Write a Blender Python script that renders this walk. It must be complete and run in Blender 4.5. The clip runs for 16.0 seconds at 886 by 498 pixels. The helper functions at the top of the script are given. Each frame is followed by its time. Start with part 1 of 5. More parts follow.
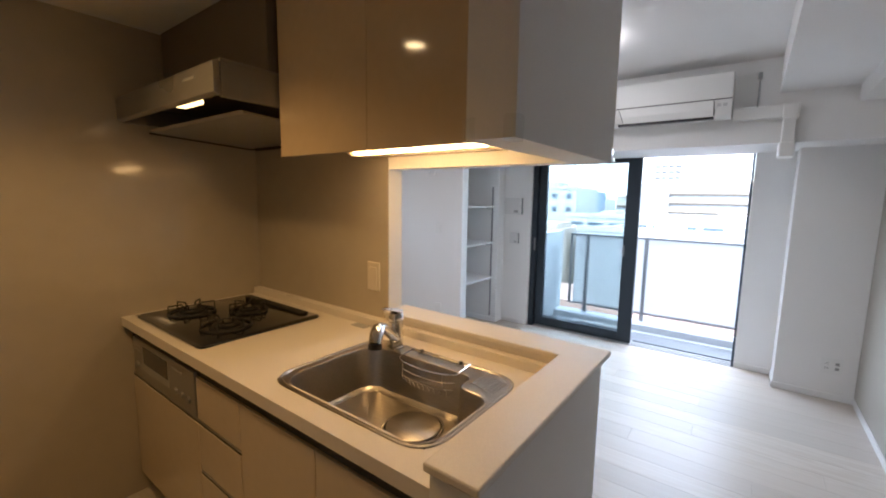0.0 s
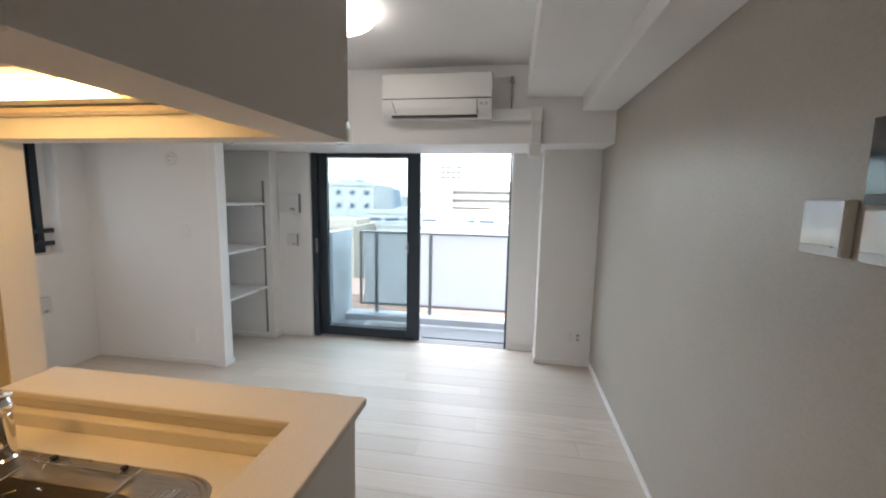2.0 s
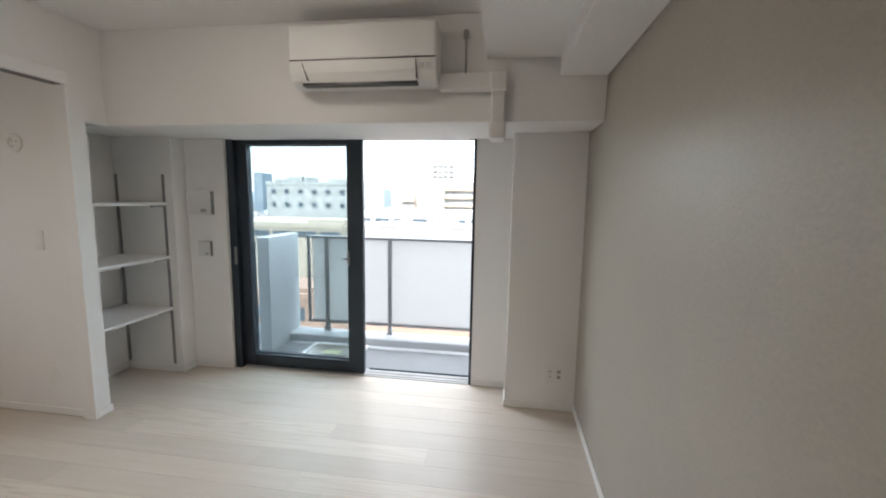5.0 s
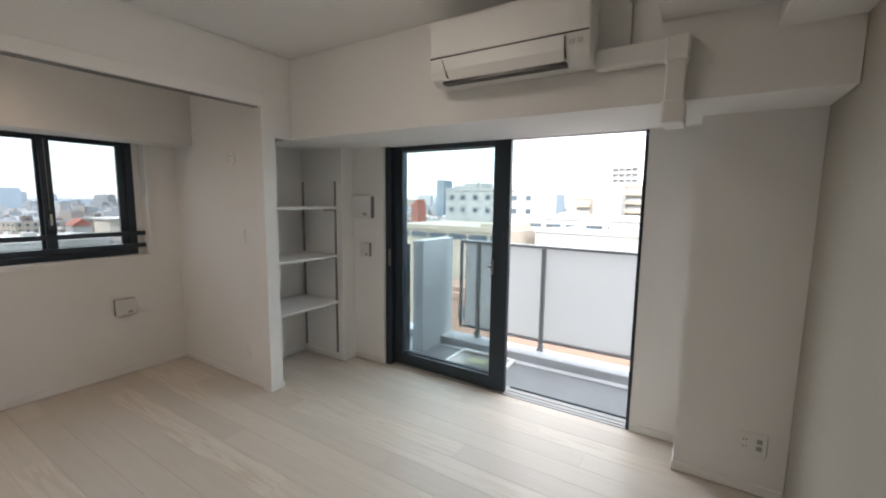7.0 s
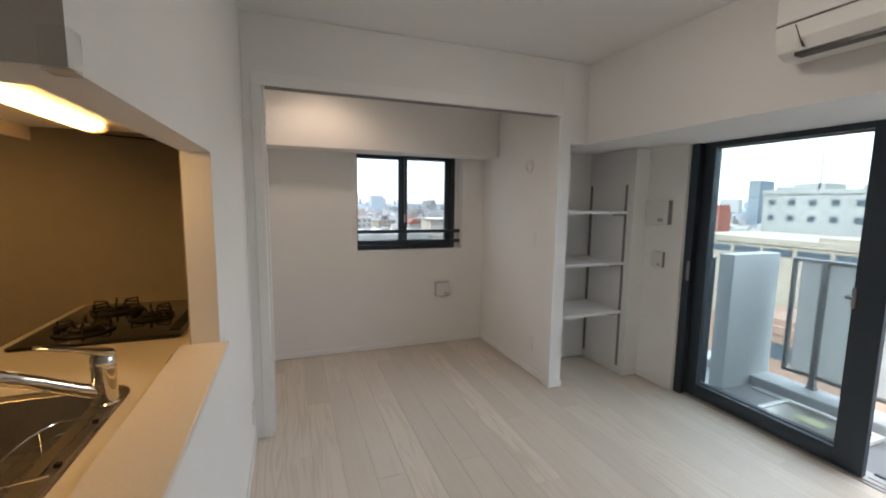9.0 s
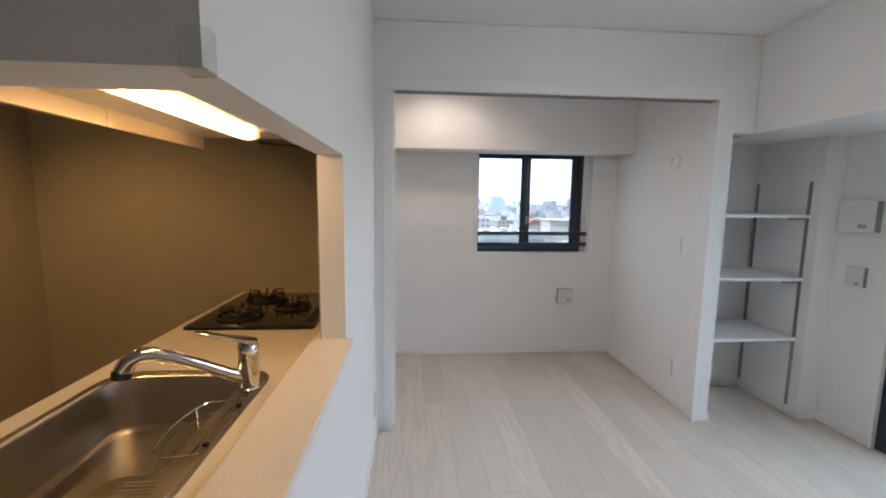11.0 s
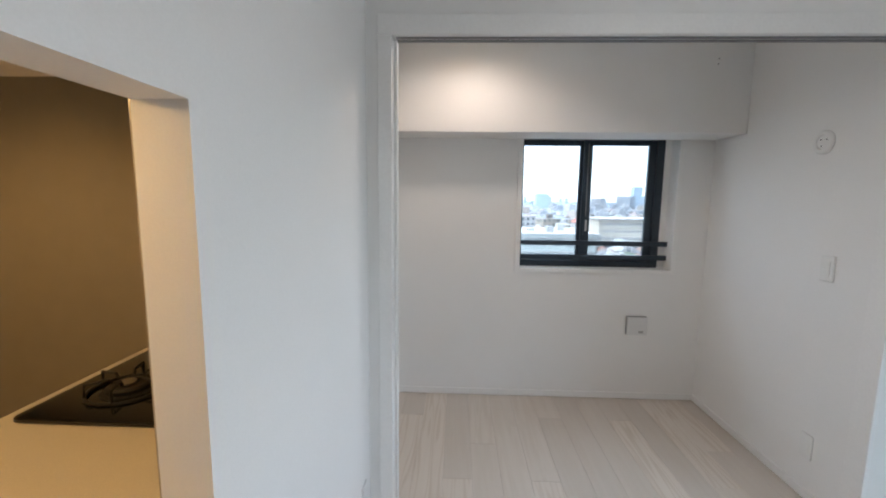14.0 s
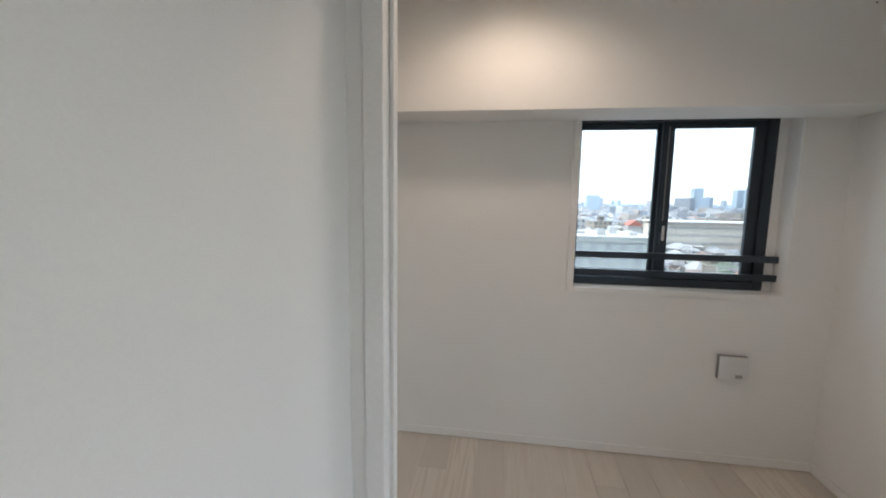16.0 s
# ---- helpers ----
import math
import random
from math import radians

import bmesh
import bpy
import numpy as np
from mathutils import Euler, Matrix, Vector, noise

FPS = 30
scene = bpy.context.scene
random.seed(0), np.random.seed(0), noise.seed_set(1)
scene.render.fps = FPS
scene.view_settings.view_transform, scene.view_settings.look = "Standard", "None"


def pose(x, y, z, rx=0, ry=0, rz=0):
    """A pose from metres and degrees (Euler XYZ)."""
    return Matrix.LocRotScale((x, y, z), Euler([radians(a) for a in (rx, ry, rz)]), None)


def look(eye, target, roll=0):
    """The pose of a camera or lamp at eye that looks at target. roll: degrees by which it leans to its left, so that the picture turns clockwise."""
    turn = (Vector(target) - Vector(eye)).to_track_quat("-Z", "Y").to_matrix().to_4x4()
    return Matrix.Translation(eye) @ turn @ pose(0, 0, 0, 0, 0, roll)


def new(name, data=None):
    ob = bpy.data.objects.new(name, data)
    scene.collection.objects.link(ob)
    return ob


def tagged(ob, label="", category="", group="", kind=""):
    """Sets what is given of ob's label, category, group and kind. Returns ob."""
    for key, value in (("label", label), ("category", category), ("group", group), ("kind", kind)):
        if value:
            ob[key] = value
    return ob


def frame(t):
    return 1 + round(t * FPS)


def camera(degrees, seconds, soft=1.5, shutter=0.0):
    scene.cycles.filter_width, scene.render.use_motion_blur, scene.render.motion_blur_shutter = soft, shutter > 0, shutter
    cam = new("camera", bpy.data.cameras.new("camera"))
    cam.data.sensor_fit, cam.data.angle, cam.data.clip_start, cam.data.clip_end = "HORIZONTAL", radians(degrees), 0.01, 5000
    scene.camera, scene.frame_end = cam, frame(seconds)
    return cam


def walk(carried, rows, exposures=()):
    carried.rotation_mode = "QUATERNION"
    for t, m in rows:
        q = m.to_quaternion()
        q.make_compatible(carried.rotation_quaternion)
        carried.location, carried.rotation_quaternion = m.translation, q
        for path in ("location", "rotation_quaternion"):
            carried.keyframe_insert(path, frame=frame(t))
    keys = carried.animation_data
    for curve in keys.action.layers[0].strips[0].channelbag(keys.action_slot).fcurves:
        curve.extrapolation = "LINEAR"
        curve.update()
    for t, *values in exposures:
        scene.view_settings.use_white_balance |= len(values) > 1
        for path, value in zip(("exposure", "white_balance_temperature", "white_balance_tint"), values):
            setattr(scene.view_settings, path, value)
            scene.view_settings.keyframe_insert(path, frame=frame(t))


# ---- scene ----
cam = camera(94.4, 16.0, 2.0)
# seconds, eye, target, roll
PATH = [
    (0.0, (0.081, -0.005, 1.438), (-1.105, 1.585, 1.184), 0.9),
    (0.5, (0.107, 0.097, 1.434), (-0.826, 1.848, 1.182), 1.0),
    (1.0, (0.085, 0.219, 1.434), (-0.59, 2.085, 1.182), 1.0),
    (1.5, (0.066, 0.337, 1.432), (-0.395, 2.267, 1.180), 1.05),
    (2.0, (0.085, 0.456, 1.433), (-0.239, 2.41, 1.180), 1.05),
    (2.5, (0.126, 0.581, 1.429), (-0.121, 2.549, 1.176), 1.05),
    (3.0, (0.156, 0.718, 1.424), (-0.071, 2.687, 1.171), 1.0),
    (3.5, (0.180, 0.866, 1.425), (-0.047, 2.837, 1.171), 1.0),
    (6.0, (0.361, 1.512, 1.420), (-0.164, 3.426, 1.171), 0.8),
    (6.5, (0.381, 1.585, 1.420), (-0.386, 3.418, 1.175), 0.8),
    (7.0, (0.363, 1.603, 1.415), (-0.694, 3.286, 1.175), 0.75),
    (7.5, (0.335, 1.598, 1.409), (-1.013, 3.057, 1.171), 0.75),
    (8.0, (0.321, 1.592, 1.406), (-1.269, 2.788, 1.170), 0.7),
    (8.5, (0.317, 1.573, 1.405), (-1.438, 2.504, 1.170), 0.7),
    (9.0, (0.309, 1.546, 1.408), (-1.551, 2.243, 1.175), 0.75),
    (9.5, (0.302, 1.522, 1.407), (-1.622, 2.031, 1.173), 0.75),
    (10.0, (0.301, 1.514, 1.408), (-1.648, 1.863, 1.174), 0.75),
    (12.5, (-0.163, 1.645, 1.416), (-2.148, 1.637, 1.171), 0.7),
    (13.5, (-0.438, 1.671, 1.421), (-2.422, 1.604, 1.173), 0.7),
    (14.0, (-0.590, 1.682, 1.423), (-2.573, 1.612, 1.171), 0.7),
    (14.5, (-0.734, 1.706, 1.423), (-2.713, 1.573, 1.168), 0.7),
    (15.0, (-0.880, 1.716, 1.425), (-2.854, 1.536, 1.165), 0.65),
    (15.5, (-1.015, 1.738, 1.422), (-2.980, 1.473, 1.161), 0.7),
    (16.0, (-1.156, 1.737, 1.410), (-3.120, 1.444, 1.160), 0.85),
]
EXPOSURE = [(0.0, 3.42, 5650, 10), (1.5, 3.15, 6150, 9), (2.9, 3.1, 6400, 8), (3.5, 3.0, 6500, 7), (6.0, 2.85, 6700, 9), (7.0, 2.63, 6800, 9), (7.5, 2.42, 6800, 9), (8.0, 2.18, 6800, 9), (9.0, 2.7, 6700, 9), (10.0, 3.05, 6250, 9), (12.5, 3.12, 5800, 8), (14.8, 3.2, 6000, 6), (16.0, 2.95, 6250, 6)]
walk(cam, [(t, look(e, a, r)) for t, e, a, r in PATH], EXPOSURE)

# ---------------------------------------------------------------- world and lamps
world = bpy.data.worlds.new("sky")
world.use_nodes = True
scene.world = world
wn = world.node_tree.nodes
sky = wn.new("ShaderNodeTexSky")
sky.sky_type = "NISHITA"
sky.sun_disc = False
SUN_ELEVATION, SUN_AZIMUTH = 42.0, 165.0   # degrees; azimuth clockwise from +y
sky.sun_elevation, sky.sun_rotation = radians(SUN_ELEVATION), radians(SUN_AZIMUTH)
sky.air_density, sky.dust_density, sky.ozone_density = 1.0, 0.5, 1.2
wn["Background"].inputs["Strength"].default_value = 0.15
wl = world.node_tree.links
# thin high cloud over the whole sky
wc_co, wc_map, wc_noise, wc_range, wc_mix = (wn.new(k) for k in ("ShaderNodeTexCoord", "ShaderNodeMapping", "ShaderNodeTexNoise", "ShaderNodeMapRange", "ShaderNodeMix"))
wc_map.inputs["Scale"].default_value = (1.4, 1.0, 6.0)
wc_noise.inputs["Scale"].default_value, wc_noise.inputs["Detail"].default_value = 2.6, 6
wc_range.inputs["From Min"].default_value, wc_range.inputs["From Max"].default_value = 0.36, 0.68
wc_range.inputs["To Min"].default_value, wc_range.inputs["To Max"].default_value = 0.66, 0.95
wc_mix.data_type = "RGBA"
wc_mix.inputs[7].default_value = (4.6, 4.8, 5.1, 1)
wl.new(wc_co.outputs["Generated"], wc_map.inputs["Vector"])
wl.new(wc_map.outputs[0], wc_noise.inputs["Vector"])
wl.new(wc_noise.outputs["Fac"], wc_range.inputs["Value"])
wl.new(wc_range.outputs[0], wc_mix.inputs[0])
wl.new(sky.outputs[0], wc_mix.inputs[6])
# the sky brightens from the horizon towards the zenith, as under thin overcast
wc_sep, wc_rise, wc_scale = (wn.new(k) for k in ("ShaderNodeSeparateXYZ", "ShaderNodeMapRange", "ShaderNodeVectorMath"))
wc_rise.inputs["From Min"].default_value, wc_rise.inputs["From Max"].default_value = 0.02, 0.75
wc_rise.inputs["To Min"].default_value, wc_rise.inputs["To Max"].default_value = 0.74, 1.7
wc_scale.operation = "SCALE"
wl.new(wc_co.outputs["Generated"], wc_sep.inputs[0])
wl.new(wc_sep.outputs["Z"], wc_rise.inputs["Value"])
wl.new(wc_mix.outputs[2], wc_scale.inputs[0])
wl.new(wc_rise.outputs[0], wc_scale.inputs["Scale"])
wl.new(wc_scale.outputs[0], wn["Background"].inputs[0])


def lamp(name, kind, energy, m, colour=(1, 1, 1), **settings):
    data = bpy.data.lights.new(name, kind)
    data.energy, data.color = energy, colour
    for key, value in settings.items():
        if key == "size":
            data.size = value
        elif key == "size_y":
            data.shape, data.size_y = "RECTANGLE", value
        elif key == "radius":
            data.shadow_soft_size = value
        elif key == "spot":
            data.spot_size, data.spot_blend = radians(value), 0.6
        elif key == "angle":
            data.angle = radians(value)
    ob = new(name, data)
    ob.matrix_world = m
    return ob


a, el = radians(SUN_AZIMUTH), radians(SUN_ELEVATION)
toward = Vector((math.sin(a) * math.cos(el), math.cos(a) * math.cos(el), math.sin(el)))
lamp("sun", "SUN", 1.1, look(toward * 50, (0, 0, 0)), (1.0, 0.95, 0.88), angle=10)
WARM = (1.0, 0.55, 0.17)
lamp("kitchen_downlight_lamp", "SPOT", 2.7, look((-1.275, 0.10, 2.13), (-1.275, 0.10, 0)), WARM, radius=0.04, spot=140)
lamp("alcove_downlight_lamp", "SPOT", 2.6, look((-2.70, 1.76, 2.36), (-2.70, 1.76, 0)), (1.0, 0.76, 0.61), radius=0.11, spot=160)
for wx, wy, wz, sx, sy, tgt in ((-0.89, 4.42, 0.95, 1.9, 1.85, (-0.89, 0, 0.95)), (-3.56, 2.61, 1.4, 0.97, 0.9, (0, 2.61, 1.4))):
    portal = lamp("window_portal", "AREA", 1, look((wx, wy, wz), tgt), size=sx, size_y=sy)
    portal.data.cycles.is_portal = True

# ---------------------------------------------------------------- materials


def material(name, colour, rough=0.5, metal=0.0, grain=None, amount=0.1, bump=0.0, bump_scale=200.0, stain=0.0, stain_scale=1.5, stretch=(1, 1, 1), coat=0.0, random=0.0, ior=1.5):
    """Principled surface: base colour with fine grain, broad stains, bump, and a random tone per object."""
    m = bpy.data.materials.new(name)
    m.use_nodes = True
    nt = m.node_tree
    nodes, links = nt.nodes, nt.links
    b = nodes["Principled BSDF"]
    b.inputs["Roughness"].default_value = rough
    b.inputs["Metallic"].default_value = metal
    b.inputs["Coat Weight"].default_value = coat
    b.inputs["Coat Roughness"].default_value = 0.06
    b.inputs["IOR"].default_value = ior
    mapping = nodes.new("ShaderNodeMapping")
    mapping.inputs["Scale"].default_value = stretch
    geo = nodes.new("ShaderNodeNewGeometry")
    links.new(geo.outputs["Position"], mapping.inputs["Vector"])
    value = None

    def times(factor):
        nonlocal value
        if value is None:
            value = factor
        else:
            mul = nodes.new("ShaderNodeMath")
            mul.operation = "MULTIPLY"
            links.new(value, mul.inputs[0])
            links.new(factor, mul.inputs[1])
            value = mul.outputs[0]

    def ranged(source, lo, hi, f0=0.3, f1=0.7):
        r = nodes.new("ShaderNodeMapRange")
        r.inputs["From Min"].default_value, r.inputs["From Max"].default_value = f0, f1
        r.inputs["To Min"].default_value, r.inputs["To Max"].default_value = lo, hi
        links.new(source, r.inputs["Value"])
        return r.outputs[0]

    if grain:
        n = nodes.new("ShaderNodeTexNoise")
        n.inputs["Scale"].default_value, n.inputs["Detail"].default_value = grain, 4
        links.new(mapping.outputs[0], n.inputs["Vector"])
        times(ranged(n.outputs["Fac"], 1 - amount, 1 + amount))
    if stain:
        n = nodes.new("ShaderNodeTexNoise")
        n.inputs["Scale"].default_value, n.inputs["Detail"].default_value = stain_scale, 3
        links.new(geo.outputs["Position"], n.inputs["Vector"])
        times(ranged(n.outputs["Fac"], 1 - stain, 1 + stain))
        links.new(ranged(n.outputs["Fac"], max(0.0, rough - 0.06), min(1.0, rough + 0.06)), b.inputs["Roughness"])
    if random:
        info = nodes.new("ShaderNodeObjectInfo")
        times(ranged(info.outputs["Random"], 1 - random, 1 + random, 0, 1))
    if value is None:
        b.inputs["Base Color"].default_value = (*colour, 1)
    else:
        mix = nodes.new("ShaderNodeVectorMath")
        mix.operation = "SCALE"
        mix.inputs[0].default_value = colour
        links.new(value, mix.inputs["Scale"])
        links.new(mix.outputs[0], b.inputs["Base Color"])
    if bump:
        n = nodes.new("ShaderNodeTexNoise")
        n.inputs["Scale"].default_value, n.inputs["Detail"].default_value = bump_scale, 5
        links.new(mapping.outputs[0], n.inputs["Vector"])
        bn = nodes.new("ShaderNodeBump")
        bn.inputs["Strength"].default_value, bn.inputs["Distance"].default_value = bump, 0.002
        links.new(n.outputs["Fac"], bn.inputs["Height"])
        links.new(bn.outputs[0], b.inputs["Normal"])
    return m


def glass(name, tint, rough=0.0):
    m = bpy.data.materials.new(name)
    m.use_nodes = True
    nodes, links = m.node_tree.nodes, m.node_tree.links
    nodes.remove(nodes["Principled BSDF"])
    facing, power, fres = nodes.new("ShaderNodeLayerWeight"), nodes.new("ShaderNodeMath"), nodes.new("ShaderNodeMapRange")
    power.operation = "POWER"
    power.inputs[1].default_value = 4.0
    fres.inputs["To Min"].default_value, fres.inputs["To Max"].default_value = 0.03, 0.8
    links.new(facing.outputs["Facing"], power.inputs[0])
    links.new(power.outputs[0], fres.inputs["Value"])
    t = nodes.new("ShaderNodeBsdfTransparent")
    t.inputs["Color"].default_value = (*tint, 1)
    g = nodes.new("ShaderNodeBsdfGlossy")
    g.inputs["Roughness"].default_value = rough
    mix = nodes.new("ShaderNodeMixShader")
    links.new(fres.outputs[0], mix.inputs[0])
    links.new(t.outputs[0], mix.inputs[1])
    links.new(g.outputs[0], mix.inputs[2])
    links.new(mix.outputs[0], nodes["Material Output"].inputs["Surface"])
    return m


def glow(name, colour, strength):
    m = bpy.data.materials.new(name)
    m.use_nodes = True
    b = m.node_tree.nodes["Principled BSDF"]
    b.inputs["Base Color"].default_value = (0.85, 0.82, 0.78, 1)
    b.inputs["Emission Color"].default_value = (*colour, 1)
    b.inputs["Emission Strength"].default_value = strength
    return m


def frosted(name, colour):
    m = bpy.data.materials.new(name)
    m.use_nodes = True
    nodes, links = m.node_tree.nodes, m.node_tree.links
    d, t = nodes["Principled BSDF"], nodes.new("ShaderNodeBsdfTranslucent")
    d.inputs["Base Color"].default_value = (*colour, 1)
    d.inputs["Roughness"].default_value = 0.35
    t.inputs["Color"].default_value = (*colour, 1)
    mix = nodes.new("ShaderNodeMixShader")
    mix.inputs[0].default_value = 0.6
    links.new(d.outputs[0], mix.inputs[1])
    links.new(t.outputs[0], mix.inputs[2])
    links.new(mix.outputs[0], nodes["Material Output"].inputs["Surface"])
    return m


WALLPAPER = material("white_wallpaper", (0.83, 0.825, 0.81), 0.75, grain=260, amount=0.015, bump=0.10, bump_scale=320, stain=0.02)
GREYPAPER = material("grey_woven_wallpaper", (0.40, 0.375, 0.325), 0.40, grain=150, amount=0.05, bump=0.26, bump_scale=170, stain=0.06, stain_scale=2.2, stretch=(1, 0.55, 1))
CEILPAPER = material("ceiling_wallpaper", (0.82, 0.815, 0.80), 0.8, grain=220, amount=0.015, bump=0.10, bump_scale=260, stain=0.02)
TRIM = material("white_trim", (0.84, 0.835, 0.82), 0.4, grain=90, amount=0.02, stain=0.02)
SPLASH = material("kitchen_panel", (0.47, 0.42, 0.34), 0.14, grain=12, amount=0.02, stain=0.03, coat=0.3)
COUNTER = material("counter_solid", (0.74, 0.69, 0.62), 0.32, grain=420, amount=0.06, stain=0.02)
CABINET = material("cabinet_gloss", (0.56, 0.445, 0.295), 0.12, grain=30, amount=0.02, stain=0.03, coat=0.5)
DRAWER = material("drawer_cream", (0.62, 0.53, 0.40), 0.22, grain=30, amount=0.02, stain=0.03, coat=0.3)
DARKFRAME = material("dark_aluminium", (0.036, 0.050, 0.066), 0.38, 0.4, grain=300, amount=0.08, stain=0.05)
GREYMETAL = material("grey_aluminium", (0.27, 0.27, 0.275), 0.4, 0.6, grain=200, amount=0.08, stain=0.05)
STEEL = material("brushed_steel", (0.46, 0.43, 0.39), 0.30, 1.0, grain=180, amount=0.08, bump=0.15, bump_scale=500, stain=0.04, stretch=(0.1, 1, 1))
CHROME = material("chrome", (0.82, 0.82, 0.83), 0.05, 1.0, stain=0.02)
DUCTPAINT = material("duct_cover_paint", (0.20, 0.175, 0.14), 0.35, 0.3, grain=200, amount=0.04, stain=0.04)
HOODMETAL = material("hood_paint", (0.36, 0.35, 0.33), 0.32, 0.6, grain=200, amount=0.04, stain=0.04)
BLACKGLASS = material("hob_glass", (0.012, 0.012, 0.013), 0.08, coat=0.5, stain=0.1)
BLACKIRON = material("black_iron", (0.018, 0.017, 0.016), 0.5, grain=300, amount=0.2, bump=0.2, bump_scale=600)
SEAM = material("plank_seam", (0.40, 0.355, 0.305), 0.7, grain=60, amount=0.1)
# near-black colour standing in for the shade of gaps, slots and recesses
GAP = material("shadow_gap", (0.03, 0.028, 0.025), 0.6, grain=100, amount=0.1)
PLASTIC = material("white_plastic", (0.80, 0.80, 0.78), 0.35, grain=150, amount=0.01, stain=0.02)
COVERPLASTIC = material("off_white_plastic", (0.70, 0.70, 0.69), 0.4, grain=150, amount=0.015, stain=0.02)
GREYPLASTIC = material("grey_plastic", (0.34, 0.34, 0.33), 0.4, grain=150, amount=0.03)
PALEGREY = material("pale_grey_print", (0.58, 0.58, 0.57), 0.4, grain=150, amount=0.03)
BLACKPLASTIC = material("black_plastic", (0.015, 0.015, 0.017), 0.3, grain=150, amount=0.05)
# dark grey paints the shadow behind the raised vent covers
VENTSHADE = material("vent_core_shade", (0.20, 0.20, 0.20), 0.5, grain=150, amount=0.05)
BEIGEPLASTIC = material("beige_plastic", (0.62, 0.57, 0.48), 0.35, grain=150, amount=0.02)
SHELFWHITE = material("white_shelf", (0.78, 0.77, 0.76), 0.4, grain=60, amount=0.02, stain=0.02)
CONCRETE = material("balcony_coating", (0.45, 0.465, 0.475), 0.7, grain=120, amount=0.06, bump=0.4, bump_scale=160, stain=0.06)
KERB = material("kerb_coating", (0.43, 0.44, 0.45), 0.6, grain=150, amount=0.08, bump=0.3, bump_scale=150, stain=0.08)
DECK = material("grey_sheet_floor", (0.21, 0.215, 0.225), 0.42, grain=200, amount=0.14, bump=0.4, bump_scale=300, stain=0.12, stain_scale=3)
GLASS = glass("window_glass", (0.82, 0.86, 0.87))
MESHGLASS = glass("wired_glass", (0.62, 0.64, 0.65))
CLEARGLASS = glass("clear_glass", (0.68, 0.70, 0.71))
CLEARPLASTIC = glass("clear_plastic", (0.975, 0.98, 0.975), 0.08)
FROSTED = frosted("frosted_panel", (0.66, 0.655, 0.65))
SILVER = material("silver_aluminium", (0.45, 0.45, 0.45), 0.35, 0.4, grain=200, amount=0.05, stain=0.04)
TUBE = glow("lit_tube", (1.0, 0.57, 0.20), 2.3)
ENDCAP = frosted("milky_plastic", (0.85, 0.78, 0.66))
LAMPCOVER = glow("lit_lamp_cover", (1.0, 0.88, 0.80), 1.3)
DOWNLIGHT = glow("lit_downlight", (1.0, 0.66, 0.30), 3.0)


